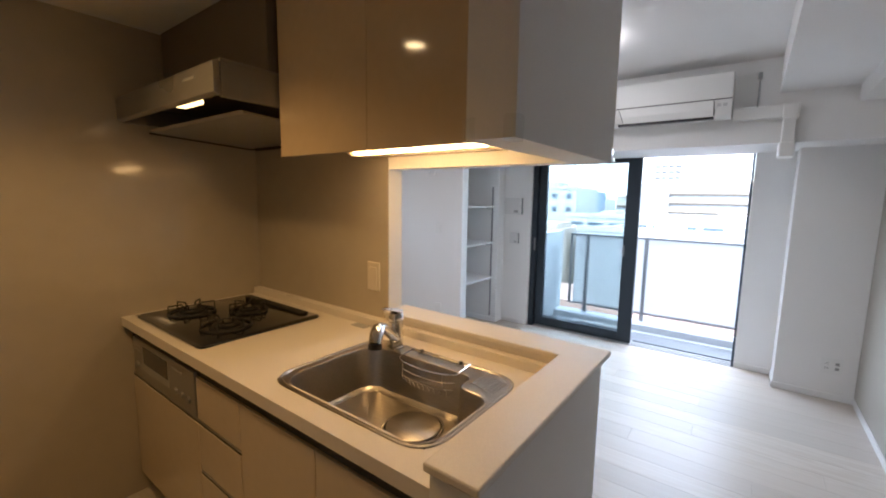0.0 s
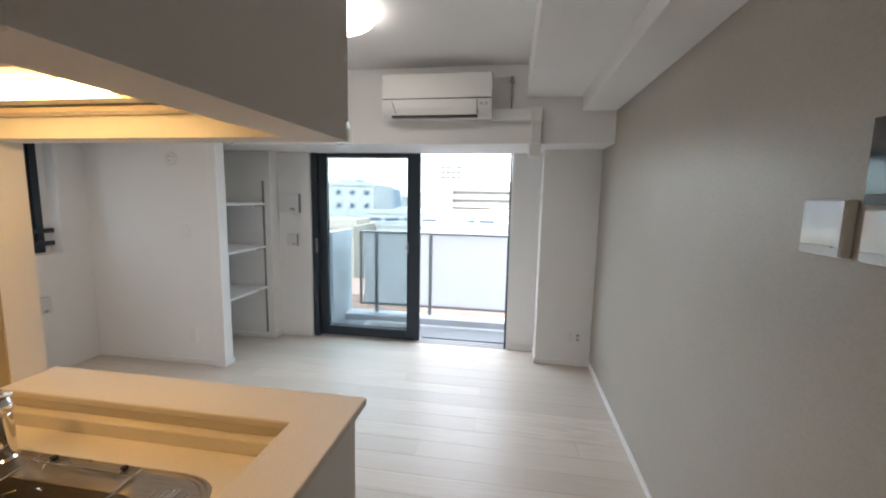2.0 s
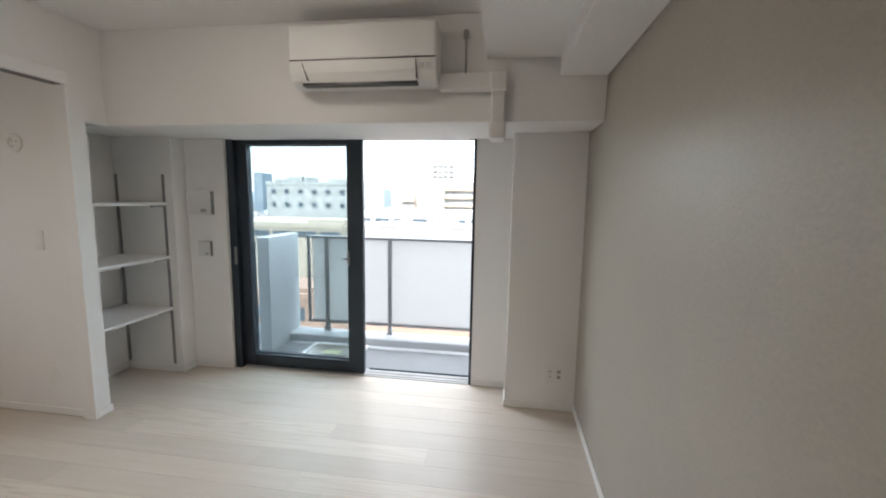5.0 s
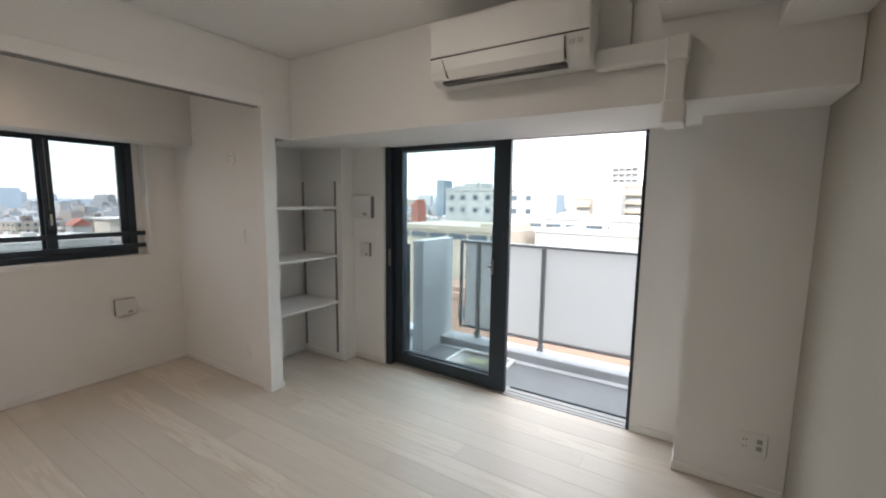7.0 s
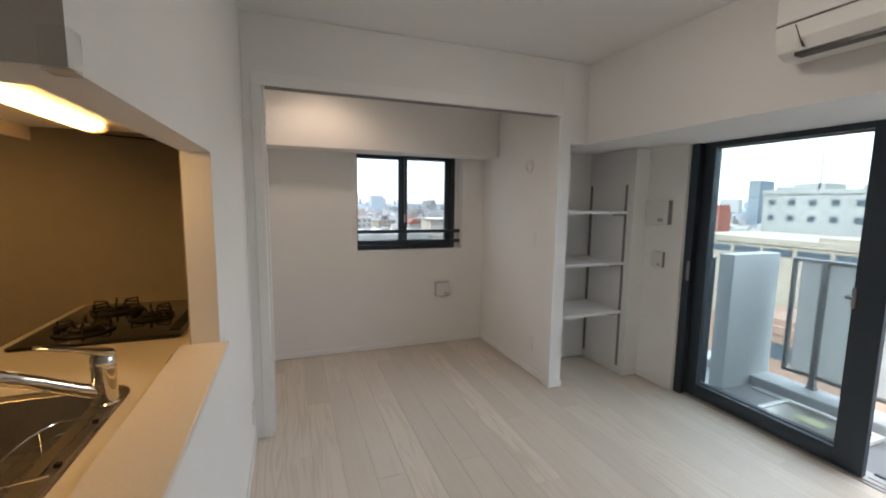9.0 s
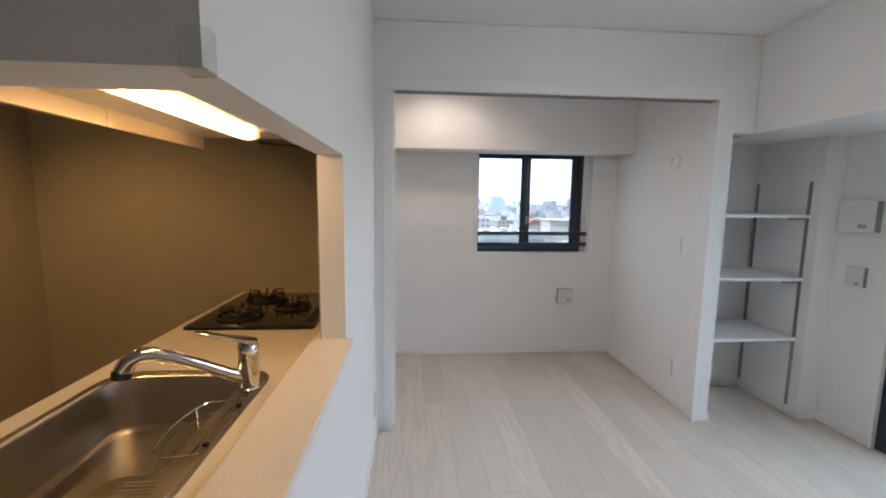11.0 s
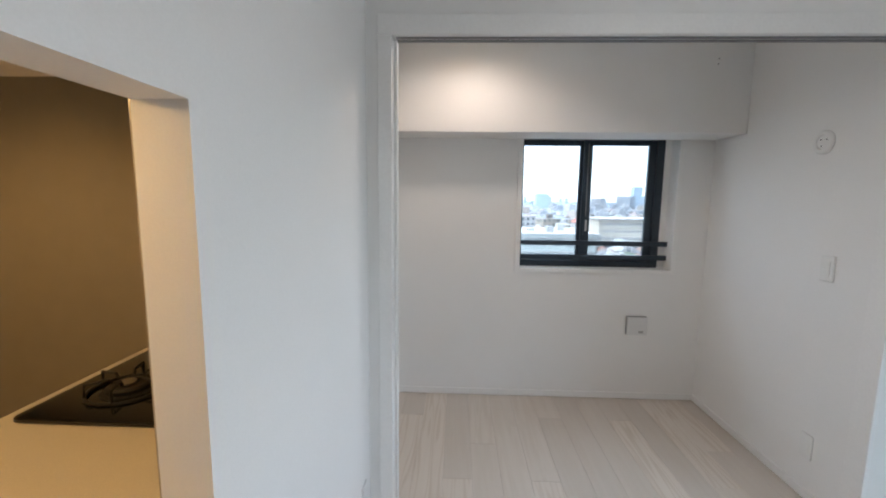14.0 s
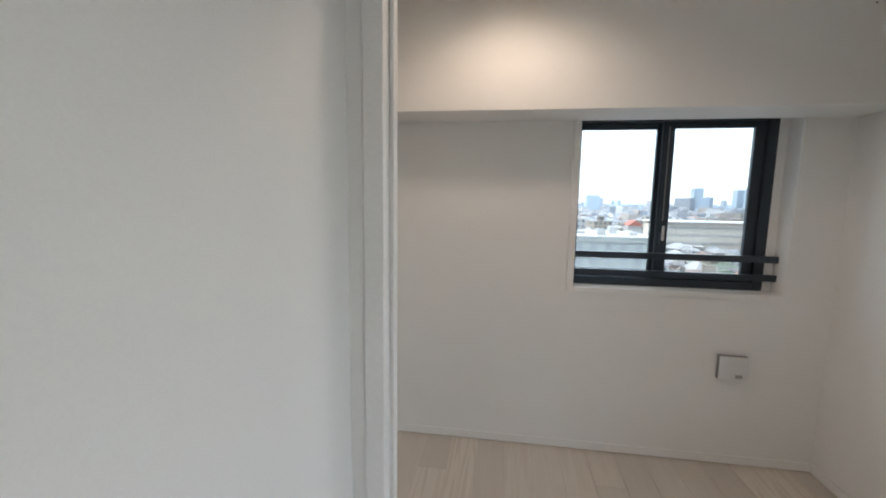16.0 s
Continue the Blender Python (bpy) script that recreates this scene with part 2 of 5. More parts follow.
def wood_floor():
    m = bpy.data.materials.new("pale_ash_plank")
    m.use_nodes = True
    nodes, links = m.node_tree.nodes, m.node_tree.links
    b = nodes["Principled BSDF"]
    info, geo = nodes.new("ShaderNodeObjectInfo"), nodes.new("ShaderNodeNewGeometry")
    shift = nodes.new("ShaderNodeVectorMath")
    shift.operation = "MULTIPLY_ADD"
    comb = nodes.new("ShaderNodeCombineXYZ")
    for k in ("X", "Y"):
        links.new(info.outputs["Random"], comb.inputs[k])
    links.new(comb.outputs[0], shift.inputs[0])
    shift.inputs[1].default_value = (37, 11, 0)
    links.new(geo.outputs["Position"], shift.inputs[2])
    mp = nodes.new("ShaderNodeMapping")
    mp.inputs["Scale"].default_value = (0.55, 9.0, 1)
    links.new(shift.outputs[0], mp.inputs["Vector"])
    # cathedral figure: distorted rings stretched along the plank
    n1 = nodes.new("ShaderNodeTexNoise")
    n1.inputs["Scale"].default_value, n1.inputs["Detail"].default_value = 1.1, 2
    links.new(mp.outputs[0], n1.inputs["Vector"])
    rings = nodes.new("ShaderNodeMath")
    rings.operation = "MULTIPLY"
    rings.inputs[1].default_value = 64
    links.new(n1.outputs["Fac"], rings.inputs[0])
    sine = nodes.new("ShaderNodeMath")
    sine.operation = "SINE"
    links.new(rings.outputs[0], sine.inputs[0])
    mp2 = nodes.new("ShaderNodeMapping")
    mp2.inputs["Scale"].default_value = (1.8, 34, 1)
    links.new(shift.outputs[0], mp2.inputs["Vector"])
    n2 = nodes.new("ShaderNodeTexNoise")
    n2.inputs["Scale"].default_value, n2.inputs["Detail"].default_value = 1.0, 3
    links.new(mp2.outputs[0], n2.inputs["Vector"])
    add = nodes.new("ShaderNodeMath")
    add.operation = "MULTIPLY_ADD"
    line = nodes.new("ShaderNodeMapRange")
    line.interpolation_type = "SMOOTHSTEP"
    line.inputs["From Min"].default_value, line.inputs["To Max"].default_value = -0.1, -1.0
    links.new(sine.outputs[0], line.inputs["Value"])
    links.new(line.outputs[0], add.inputs[0])
    weight = nodes.new("ShaderNodeMapRange")
    weight.inputs["From Min"].default_value, weight.inputs["To Min"].default_value, weight.inputs["To Max"].default_value = 0.45, 0.03, 0.28
    links.new(info.outputs["Random"], weight.inputs["Value"])
    links.new(weight.outputs[0], add.inputs[1])
    soft = nodes.new("ShaderNodeMapRange")
    soft.inputs["To Min"].default_value, soft.inputs["To Max"].default_value = 0.50, 0.72
    links.new(n2.outputs["Fac"], soft.inputs["Value"])
    links.new(soft.outputs[0], add.inputs[2])
    ramp = nodes.new("ShaderNodeValToRGB")
    ramp.color_ramp.elements[0].position, ramp.color_ramp.elements[0].color = 0.10, (0.50, 0.42, 0.335, 1)
    ramp.color_ramp.elements[1].position, ramp.color_ramp.elements[1].color = 0.72, (0.685, 0.628, 0.56, 1)
    links.new(add.outputs[0], ramp.inputs[0])
    tone = nodes.new("ShaderNodeMapRange")
    tone.inputs["To Min"].default_value, tone.inputs["To Max"].default_value = 0.89, 1.06
    links.new(info.outputs["Random"], tone.inputs["Value"])
    mix = nodes.new("ShaderNodeVectorMath")
    mix.operation = "SCALE"
    links.new(ramp.outputs[0], mix.inputs[0])
    links.new(tone.outputs[0], mix.inputs["Scale"])
    links.new(mix.outputs[0], b.inputs["Base Color"])
    b.inputs["Roughness"].default_value = 0.37
    bn = nodes.new("ShaderNodeBump")
    bn.inputs["Strength"].default_value, bn.inputs["Distance"].default_value = 0.06, 0.001
    links.new(n2.outputs["Fac"], bn.inputs["Height"])
    links.new(bn.outputs[0], b.inputs["Normal"])
    return m


PLANK = wood_floor()

# ---------------------------------------------------------------- mesh helpers


def box(bm, x0, x1, y0, y1, z0, z1, bevel=0.0, segments=2):
    """Adds a box, its edges rounded by bevel."""
    r = bmesh.ops.create_cube(bm, size=1.0, matrix=Matrix.Translation(((x0 + x1) / 2, (y0 + y1) / 2, (z0 + z1) / 2)) @ Matrix.Diagonal((x1 - x0, y1 - y0, z1 - z0, 1)))
    if bevel:
        edges = list({e for v in r["verts"] for e in v.link_edges})
        bmesh.ops.bevel(bm, geom=edges, offset=bevel, segments=segments, profile=0.5, affect="EDGES")
    return bm


def boxes(*specs):
    bm = bmesh.new()
    for s in specs:
        box(bm, *s)
    return bm


def rod(bm, a, b, radius, sides=10, radius_2=None):
    """Adds a round bar from a to b."""
    a, b = Vector(a), Vector(b)
    m = Matrix.Translation((a + b) / 2) @ (b - a).to_track_quat("Z", "Y").to_matrix().to_4x4()
    bmesh.ops.create_cone(bm, cap_ends=True, segments=sides, radius1=radius, radius2=radius if radius_2 is None else radius_2, depth=(b - a).length, matrix=m)
    return bm


def tube(points, radius, sides=8, closed=False):
    """A bent round bar through the points."""
    bm = bmesh.new()
    pts = [Vector(p) for p in points]
    n, rings = len(pts), []
    side = None
    for i, p in enumerate(pts):
        before, after = pts[i - 1] if i or closed else p, pts[(i + 1) % n] if i < n - 1 or closed else p
        way = (after - before).normalized()
        if side is None:
            side = way.orthogonal().normalized()
        side = (side - side.dot(way) * way).normalized()
        up = way.cross(side)
        r = radius[i] if isinstance(radius, (list, tuple)) else radius
        rings.append([bm.verts.new(p + r * (math.cos(k * math.tau / sides) * side + math.sin(k * math.tau / sides) * up)) for k in range(sides)])
    for i in range(n if closed else n - 1):
        a, b = rings[i], rings[(i + 1) % n]
        for k in range(sides):
            bm.faces.new((a[k], a[(k + 1) % sides], b[(k + 1) % sides], b[k]))
    if not closed:
        bm.faces.new(rings[0][::-1])
        bm.faces.new(rings[-1])
    return bm


def rounded(x0, x1, y0, y1, r, steps=5):
    """The outline of a rectangle with round corners, anticlockwise."""
    out = []
    for cx, cy, a0 in ((x1 - r, y1 - r, 0), (x0 + r, y1 - r, 90), (x0 + r, y0 + r, 180), (x1 - r, y0 + r, 270)):
        for k in range(steps + 1):
            a = radians(a0 + 90 * k / steps)
            out.append((cx + r * math.cos(a), cy + r * math.sin(a)))
    return out


def loft(bm, loops, cap_first=False, cap_last=True):
    """Skins loops of equally many points."""
    rings = [[bm.verts.new(p) for p in loop] for loop in loops]
    n = len(rings[0])
    for a, b in zip(rings, rings[1:]):
        for k in range(n):
            bm.faces.new((a[k], a[(k + 1) % n], b[(k + 1) % n], b[k]))
    if cap_first:
        bm.faces.new(rings[0][::-1])
    if cap_last:
        bm.faces.new(rings[-1])
    return bm


def prism(outline, axis, lo, hi, bevel=0.0):
    """Pushes an outline in the two other axes along an axis from lo to hi."""
    bm = bmesh.new()

    def place(p, v):
        q = list(p)
        q.insert("xyz".index(axis), v)
        return q
    loft(bm, [[place(p, lo) for p in outline], [place(p, hi) for p in outline]], True, True)
    bmesh.ops.recalc_face_normals(bm, faces=bm.faces)
    if bevel:
        bmesh.ops.bevel(bm, geom=list(bm.edges), offset=bevel, segments=2, profile=0.5, affect="EDGES")
    return bm


def thing(name, bm, mat, label="", category="", group="", kind="", smooth=False):
    """A mesh object of its own."""
    me = bpy.data.meshes.new(name)
    bmesh.ops.recalc_face_normals(bm, faces=bm.faces)
    bm.to_mesh(me)
    bm.free()
    me.materials.append(mat)
    if smooth:
        me.polygons.foreach_set("use_smooth", [True] * len(me.polygons))
        me.set_sharp_from_angle(angle=radians(35))
    return tagged(new(name, me), label, category, group, kind)


def part(name, bm, mat, parent, label="", smooth=False):
    """A mesh that belongs to a thing or to a part."""
    ob = thing(name, bm, mat, label, smooth=smooth)
    ob.parent = parent
    ob.matrix_parent_inverse = Matrix.Translation(-origin_of(parent))
    return ob


def origin_of(ob):
    return Vector(ob.location) if ob.parent is None else Vector((0, 0, 0))


def holder(name, at, label, category, group="", kind=""):
    ob = new(name)
    ob.empty_display_size = 0.05
    ob.location = at
    return tagged(ob, label, category, group, kind)


def structure(name, bm, mat, label="", category=""):
    return thing(name, bm, mat, label, category, kind="structure")

# ---------------------------------------------------------------- the shell
XG, YW, YB, ZB, ZC, ZK = 0.79, 4.27, 3.60, 1.83, 2.39, 2.155
XA, XJ = -3.43, -2.20            # alcove's far wall, plane of the alcove's opening
YN0, YN1 = 3.375, 3.459          # thin wall between alcove and shelf nook
YK0, YK1 = 1.245, 1.325          # wall between kitchen and living room
XL = -2.17                       # kitchen's end wall

structure("wall_east", boxes((XG, XG + 0.18, -2.2, 4.45, 0, ZC)), GREYPAPER, "grey-beige woven wallpaper accent wall", "wall")
structure("wall_north", boxes((-3.8, -1.86, YW - 0.06, 4.45, 0, ZC), (-1.86, 0.075, YW, 4.45, 1.86, ZC), (0.075, XG, YW - 0.005, 4.45, 0, ZC)), WALLPAPER, "white papered wall around the balcony door", "wall")
structure("column", boxes((0.33, XG - 0.002, 3.992, YW - 0.006, 0, ZB)), WALLPAPER, "white papered corner column beside the balcony door", "column")
structure("beam_window", boxes((-2.75, XG - 0.003, YB, YW - 0.062, ZB, ZC - 0.002), (-1.86, XG - 0.003, YW - 0.06, YW - 0.003, ZB, 1.86)), WALLPAPER, "white papered beam above the balcony door", "beam")
structure("soffit_wide", boxes((0.165, 0.55, -2.1, YB - 0.002, ZK, ZC - 0.002)), CEILPAPER, "white papered dropped soffit along the ceiling", "soffit")
structure("soffit_low", boxes((0.55, XG - 0.002, -2.1, YB - 0.002, 2.057, ZC - 0.002)), CEILPAPER, "white papered duct box above the grey wall", "soffit")
structure("ceiling", boxes((-3.8, XG + 0.18, -2.2, 4.6, ZC, ZC + 0.15)), CEILPAPER, "white papered ceiling", "ceiling")
structure("ceiling_kitchen", boxes((XL, -0.264, -0.48, YK0, ZK, ZK + 0.06)), CEILPAPER, "lowered white kitchen ceiling", "ceiling")
structure("wall_west", boxes((-3.8, XA, 0.7, 2.079, 0, ZC), (-3.8, XA, 3.176, 4.2, 0, ZC), (-3.8, XA, 2.079, 3.176, 0, 0.909), (-3.8, XA, 2.079, 3.176, 1.876, ZC)), WALLPAPER, "white papered alcove wall around a small window", "wall")
structure("beam_alcove", boxes((XA, -3.135, 0.9, YN0 - 0.002, 1.815, ZC - 0.002)), WALLPAPER, "white papered beam above the alcove window", "beam")
structure("wall_alcove_south", boxes((XA, -2.3, 0.75, 0.9, 0, ZC)), WALLPAPER, "white papered wall closing the alcove", "wall")
structure("wall_nib", boxes((XA, XJ, YN0, YN1, 0, ZC - 0.003)), WALLPAPER, "thin white partition between alcove and shelf nook", "wall")
structure("wall_header", boxes((XJ - 0.08, XJ, YK1 + 0.001, YN0 - 0.001, 2.06, ZC - 0.003), (XJ - 0.08, XJ, YK1 + 0.001, 1.369, 0, 2.06)), WALLPAPER, "white papered wall above the alcove opening", "wall")
structure("wall_nook_back", boxes((-2.86, -2.69, YN1, 4.21, 0, ZB)), WALLPAPER, "white papered back wall of the shelf nook", "wall")
structure("wall_nook_side", boxes((-2.69, XJ + 0.01, 4.07, 4.21, 0, ZB - 0.002)), WALLPAPER, "white papered side wall of the shelf nook", "wall")
structure("wall_header_nook", boxes((XJ - 0.08, XJ - 0.004, YN1, YB - 0.002, ZB, ZC - 0.003)), WALLPAPER, "white papered wall above the shelf nook", "wall")
structure("wall_kitchen", boxes((-2.30, -1.138, YK0, YK1, 0, ZC - 0.003), (-1.138, -0.264, YK0, YK1, 0, 0.93), (-1.138, -0.272, YK0, YK1, 1.547, ZC - 0.003)), WALLPAPER, "white papered wall with a serving opening to the kitchen", "wall")
structure("wall_counter_end", boxes((-0.36, -0.264, 0.555, YK0, 0, 0.93)), WALLPAPER, "white papered low wall at the counter's end", "wall")
structure("wall_hanging", boxes((-0.38, -0.272, 0.682, YK0, 1.547, ZC - 0.003)), WALLPAPER, "white papered hanging wall beside the wall cabinets", "wall")
structure("wall_kitchen_west", boxes((-2.30, XL, -0.6, YK0, 0, ZC)), SPLASH, "glossy cream kitchen wall panel", "wall")
structure("splashback", boxes((XL, -1.14, YK0 - 0.004, YK0 - 0.0005, 0.87, ZK)), SPLASH, "glossy cream kitchen back panel", "wall")
structure("wall_kitchen_south", boxes((-2.30, -0.6, -0.6, -0.48, 0, ZC)), SPLASH, "glossy cream wall across from the kitchen counter", "wall")
structure("wall_corridor", boxes((-0.75, -0.6, -2.2, -0.6, 0, ZC)), WALLPAPER, "white papered corridor wall", "wall")
structure("wall_south", boxes((-0.75, XG, -2.2, -2.05, 0, ZC)), WALLPAPER, "white papered wall at the corridor's end", "wall")
floor = structure("floor", boxes((-3.8, XG, -2.2, 4.30, -0.12, -0.006)), SEAM, "pale ash plank flooring", "floor")

# ---------------------------------------------------------------- trims
BASE_H = 0.05
for n, b in (("east", (XG - 0.009, XG - 0.0005, -2.05, 3.985)), ("column", (0.335, XG - 0.01, 3.983, 3.9915)), ("column_side", (0.321, 0.3295, 3.983, YW - 0.015)),
             ("north_east", (0.085, 0.32, YW - 0.0145, YW - 0.0055)), ("north_west", (XJ + 0.015, -1.87, 4.2005, 4.2095)), ("nook_end", (XJ + 0.0105, XJ + 0.019, 4.062, 4.2)),
             ("nook", (-2.68, XJ + 0.01, 4.061, 4.0695)), ("nook_back", (-2.6895, -2.681, YN1 + 0.001, 4.061)), ("nook_nib", (-2.68, XJ, YN1 + 0.0005, YN1 + 0.009)),
             ("alcove_north", (XA + 0.01, XJ, YN0 - 0.009, YN0 - 0.0005)), ("alcove_west", (XA + 0.0005, XA + 0.009, 0.9, YN0)), ("nib", (XJ + 0.0005, XJ + 0.009, YN0 - 0.009, YN1 + 0.009)),
             ("kitchen_north", (-2.19, -0.27, YK1 + 0.0005, YK1 + 0.009)), ("counter_end", (-0.2635, -0.255, 0.56, YK1 + 0.009)), ("kitchen_south", (XL, -0.6, -0.4795, -0.471))):
    structure("baseboard", boxes((*b, 0.004, BASE_H, 0.002)), TRIM, "white baseboard at the foot of the wall", "baseboard")

# alcove opening: casing and sliding-door track
frame_a = holder("door_frame", (XJ, 1.38, 0), "white casing round the open alcove doorway", "door frame", kind="structure")
part("jamb", boxes((XJ - 0.085, XJ + 0.008, 1.369, 1.424, 0, 2.018, 0.003), (XJ - 0.085, XJ - 0.05, 1.4245, 1.437, 0, 2.018, 0.002)), TRIM, frame_a)
part("jamb", boxes((XJ - 0.085, XJ + 0.006, YN0 - 0.022, YN0 - 0.0015, 0, 2.018, 0.002)), TRIM, frame_a)
part("head", boxes((XJ - 0.082, XJ + 0.008, 1.369, YN0 - 0.0015, 2.020, 2.092, 0.003)), TRIM, frame_a)
part("track", boxes((XJ - 0.030, XJ - 0.018, 1.438, YN0 - 0.024, 2.0135, 2.021), (XJ - 0.062, XJ - 0.050, 1.438, YN0 - 0.024, 2.0135, 2.021)), GREYMETAL, frame_a, "grey aluminium sliding-door track")

# ---------------------------------------------------------------- balcony door
door = holder("door_balcony", (-0.89, 4.3, 0), "dark aluminium sliding balcony door, half open", "sliding door", kind="structure")
for spec in ((-1.858, -1.80, 4.235, 4.40, 0.0, 1.858, 0.003), (0.055, 0.073, 4.268, 4.40, 0.0, 1.858, 0.002), (-1.80, 0.055, 4.268, 4.40, 1.836, 1.858, 0.002)):
    part("door_frame", boxes(spec), DARKFRAME, door)
part("threshold", boxes((-1.80, 0.055, 4.262, 4.40, -0.02, 0.006, 0.002), (-0.77, 0.055, 4.285, 4.289, 0.006, 0.011), (-0.77, 0.055, 4.33, 4.334, 0.006, 0.011)), SILVER, door, "silver threshold with two rails")


def sash(x0, x1, z0, z1, y, stile_l, stile_r, head, foot):
    s = part("sash", boxes((x0, x0 + stile_l, y - 0.02, y + 0.02, z0, z1, 0.003), (x1 - stile_r, x1, y - 0.02, y + 0.02, z0, z1, 0.003),
                           (x0 + stile_l, x1 - stile_r, y - 0.018, y + 0.018, z0, z0 + foot, 0.003), (x0 + stile_l, x1 - stile_r, y - 0.018, y + 0.018, z1 - head, z1, 0.003)), DARKFRAME, door, "dark aluminium sash")
    pane = part("pane", boxes((x0 + stile_l - 0.006, x1 - stile_r + 0.006, y - 0.003, y + 0.003, z0 + foot - 0.006, z1 - head + 0.006)), GLASS, s, "blue-tinted window glass")
    pane.visible_shadow = False
    return s


front = sash(-1.80, -0.775, 0.012, 1.846, 4.300, 0.085, 0.128, 0.05, 0.095)
back = sash(-1.79, -0.83, 0.012, 1.84, 4.352, 0.055, 0.075, 0.05, 0.095)
part("latch", boxes((-0.93, -0.90, 4.262, 4.281, 0.925, 0.943, 0.004), (-0.905, -0.885, 4.270, 4.281, 0.88, 0.99, 0.003)), GREYMETAL, front, "grey latch")
part("outer_track", boxes((-0.77, 0.055, 4.385, 4.4035, 0.0061, 0.014, 0.002)), DARKFRAME, door, "dark outer track")
part("lock_plate", boxes((-1.822, -1.80, 4.228, 4.236, 0.86, 1.0, 0.002)), GREYMETAL, door)

# ---------------------------------------------------------------- alcove window
win = holder("window_alcove", (-3.56, 2.61, 0.95), "dark aluminium two-sash sliding window", "window", kind="structure")
WY0, WY1, WZ0, WZ1 = 2.116, 3.100, 0.940, 1.8745
for spec in ((-3.66, -3.525, WY0, WY0 + 0.022, WZ0, WZ1, 0.002), (-3.66, -3.525, WY1 - 0.05, WY1, WZ0, WZ1, 0.002),
             (-3.66, -3.525, WY0 + 0.022, WY1 - 0.05, WZ1 - 0.0495, WZ1, 0.002), (-3.66, -3.525, WY0 + 0.022, WY1 - 0.05, WZ0, WZ0 + 0.043, 0.002)):
    part("window_frame", boxes(spec), DARKFRAME, win)


def small_sash(y0, y1, x, left, right, pane_mat):
    z0, z1 = WZ0 + 0.043, WZ1 - 0.0495
    s = part("sash", boxes((x - 0.012, x + 0.012, y0, y0 + left, z0, z1, 0.002), (x - 0.012, x + 0.012, y1 - right, y1, z0, z1, 0.002),
                           (x - 0.011, x + 0.011, y0 + left, y1 - right, z0, z0 + 0.04, 0.002), (x - 0.011, x + 0.011, y0 + left, y1 - right, z1 - 0.035, z1, 0.002)), DARKFRAME, win)
    pane = part("pane", boxes((x - 0.002, x + 0.002, y0 + left - 0.005, y1 - right + 0.005, z0 + 0.035, z1 - 0.03)), pane_mat, s, "window glass")
    pane.visible_shadow = False
    return s


small_sash(WY0 + 0.018, 2.622, -3.590, 0.012, 0.085, CLEARGLASS)
mesh_sash = small_sash(2.555, WY1 - 0.05, -3.555, 0.060, 0.05, MESHGLASS)
MY0, MY1, MZ0, MZ1 = 2.617, 2.998, WZ0 + 0.085, WZ1 - 0.086
bm = bmesh.new()
for sgn in (1, -1):
    for k in range(-34, 58):
        c = k * 0.024             # each wire keeps z - sgn * y constant
        lo, hi = (MY0, MY1)
        base = MZ0 + c
        if sgn > 0:
            y0, y1 = max(lo, lo + (MZ0 - base)), min(hi, lo + (MZ1 - base))
            z0, z1 = base + (y0 - lo), base + (y1 - lo)
        else:
            y0, y1 = max(lo, hi - (MZ1 - base)), min(hi, hi - (MZ0 - base))
            z0, z1 = base + (hi - y0), base + (hi - y1)
        if y1 - y0 > 0.01:
            rod(bm, (-3.5515, y0, z0), (-3.5515, y1, z1), 0.0004, 4)
part("wire_mesh", bm, GREYMETAL, mesh_sash, "fine crossed wires in the glass")
lock = part("crescent_lock", boxes((-3.543, -3.525, 2.572, 2.598, 1.17, 1.24, 0.004)), DARKFRAME, win)
part("lock_lever", boxes((-3.5249, -3.512, 2.578, 2.590, 1.195, 1.275, 0.004)), PALEGREY, lock, "pale grey lock lever")
# the long highlight on the meeting stile, added as a thin silver strip
part("stile_rib", boxes((-3.543, -3.538, 2.583, 2.588, 1.30, 1.80, 0.001)), GREYMETAL, win, "thin silver strip set as a highlight on the meeting stile")
for z in (1.112, 1.014):
    part("guard_bar", boxes((-3.515, -3.490, WY0 + 0.004, 3.148, z - 0.017, z + 0.017, 0.002)), DARKFRAME, win, "black horizontal guard bar")
for nm, spec in (("reveal", (-3.66, XA + 0.010, 2.080, WY0 - 0.001, 0.91, 1.8755, 0.002)), ("reveal", (-3.66, XA + 0.010, WY1 + 0.045, WY1 + 0.075, 0.91, 1.8755, 0.002)),
                 ("filler", (-3.66, -3.528, WY1 + 0.001, WY1 + 0.0449, WZ0, 1.8755)), ("sill", (-3.66, XA + 0.012, WY0 - 0.001, WY1 + 0.045, 0.91, WZ0 - 0.001, 0.002))):
    part(nm, boxes(spec), TRIM, win, "white painted " + nm)

# ---------------------------------------------------------------- balcony
structure("balcony_floor", boxes((-2.6, 1.4, 4.405, 5.28, -0.35, -0.15)), DECK, "grey sheet balcony floor", "balcony floor")
structure("balcony_step", boxes((-2.6, 1.4, 4.4, 4.452, -0.149, -0.02)), CONCRETE, "pale balcony door step", "step")
structure("balcony_kerb", boxes((-2.6, 1.4, 5.28, 5.52, -0.35, -0.065, 0.012)), KERB, "grey coated balcony kerb", "kerb")
structure("balcony_gutter", boxes((-1.9, 1.39, 5.20, 5.279, -0.149, -0.142, 0.002)), KERB, "grey coated gutter strip along the kerb", "gutter")
structure("balcony_side_wall", boxes((-2.09, -1.965, 4.94, 5.52, -0.15, 1.0, 0.006)), CONCRETE, "pale coated balcony side wall", "wall")
structure("balcony_far_wall", boxes((1.3, 1.42, 4.46, 5.515, -0.149, 2.2)), CONCRETE, "pale coated balcony end wall", "wall")
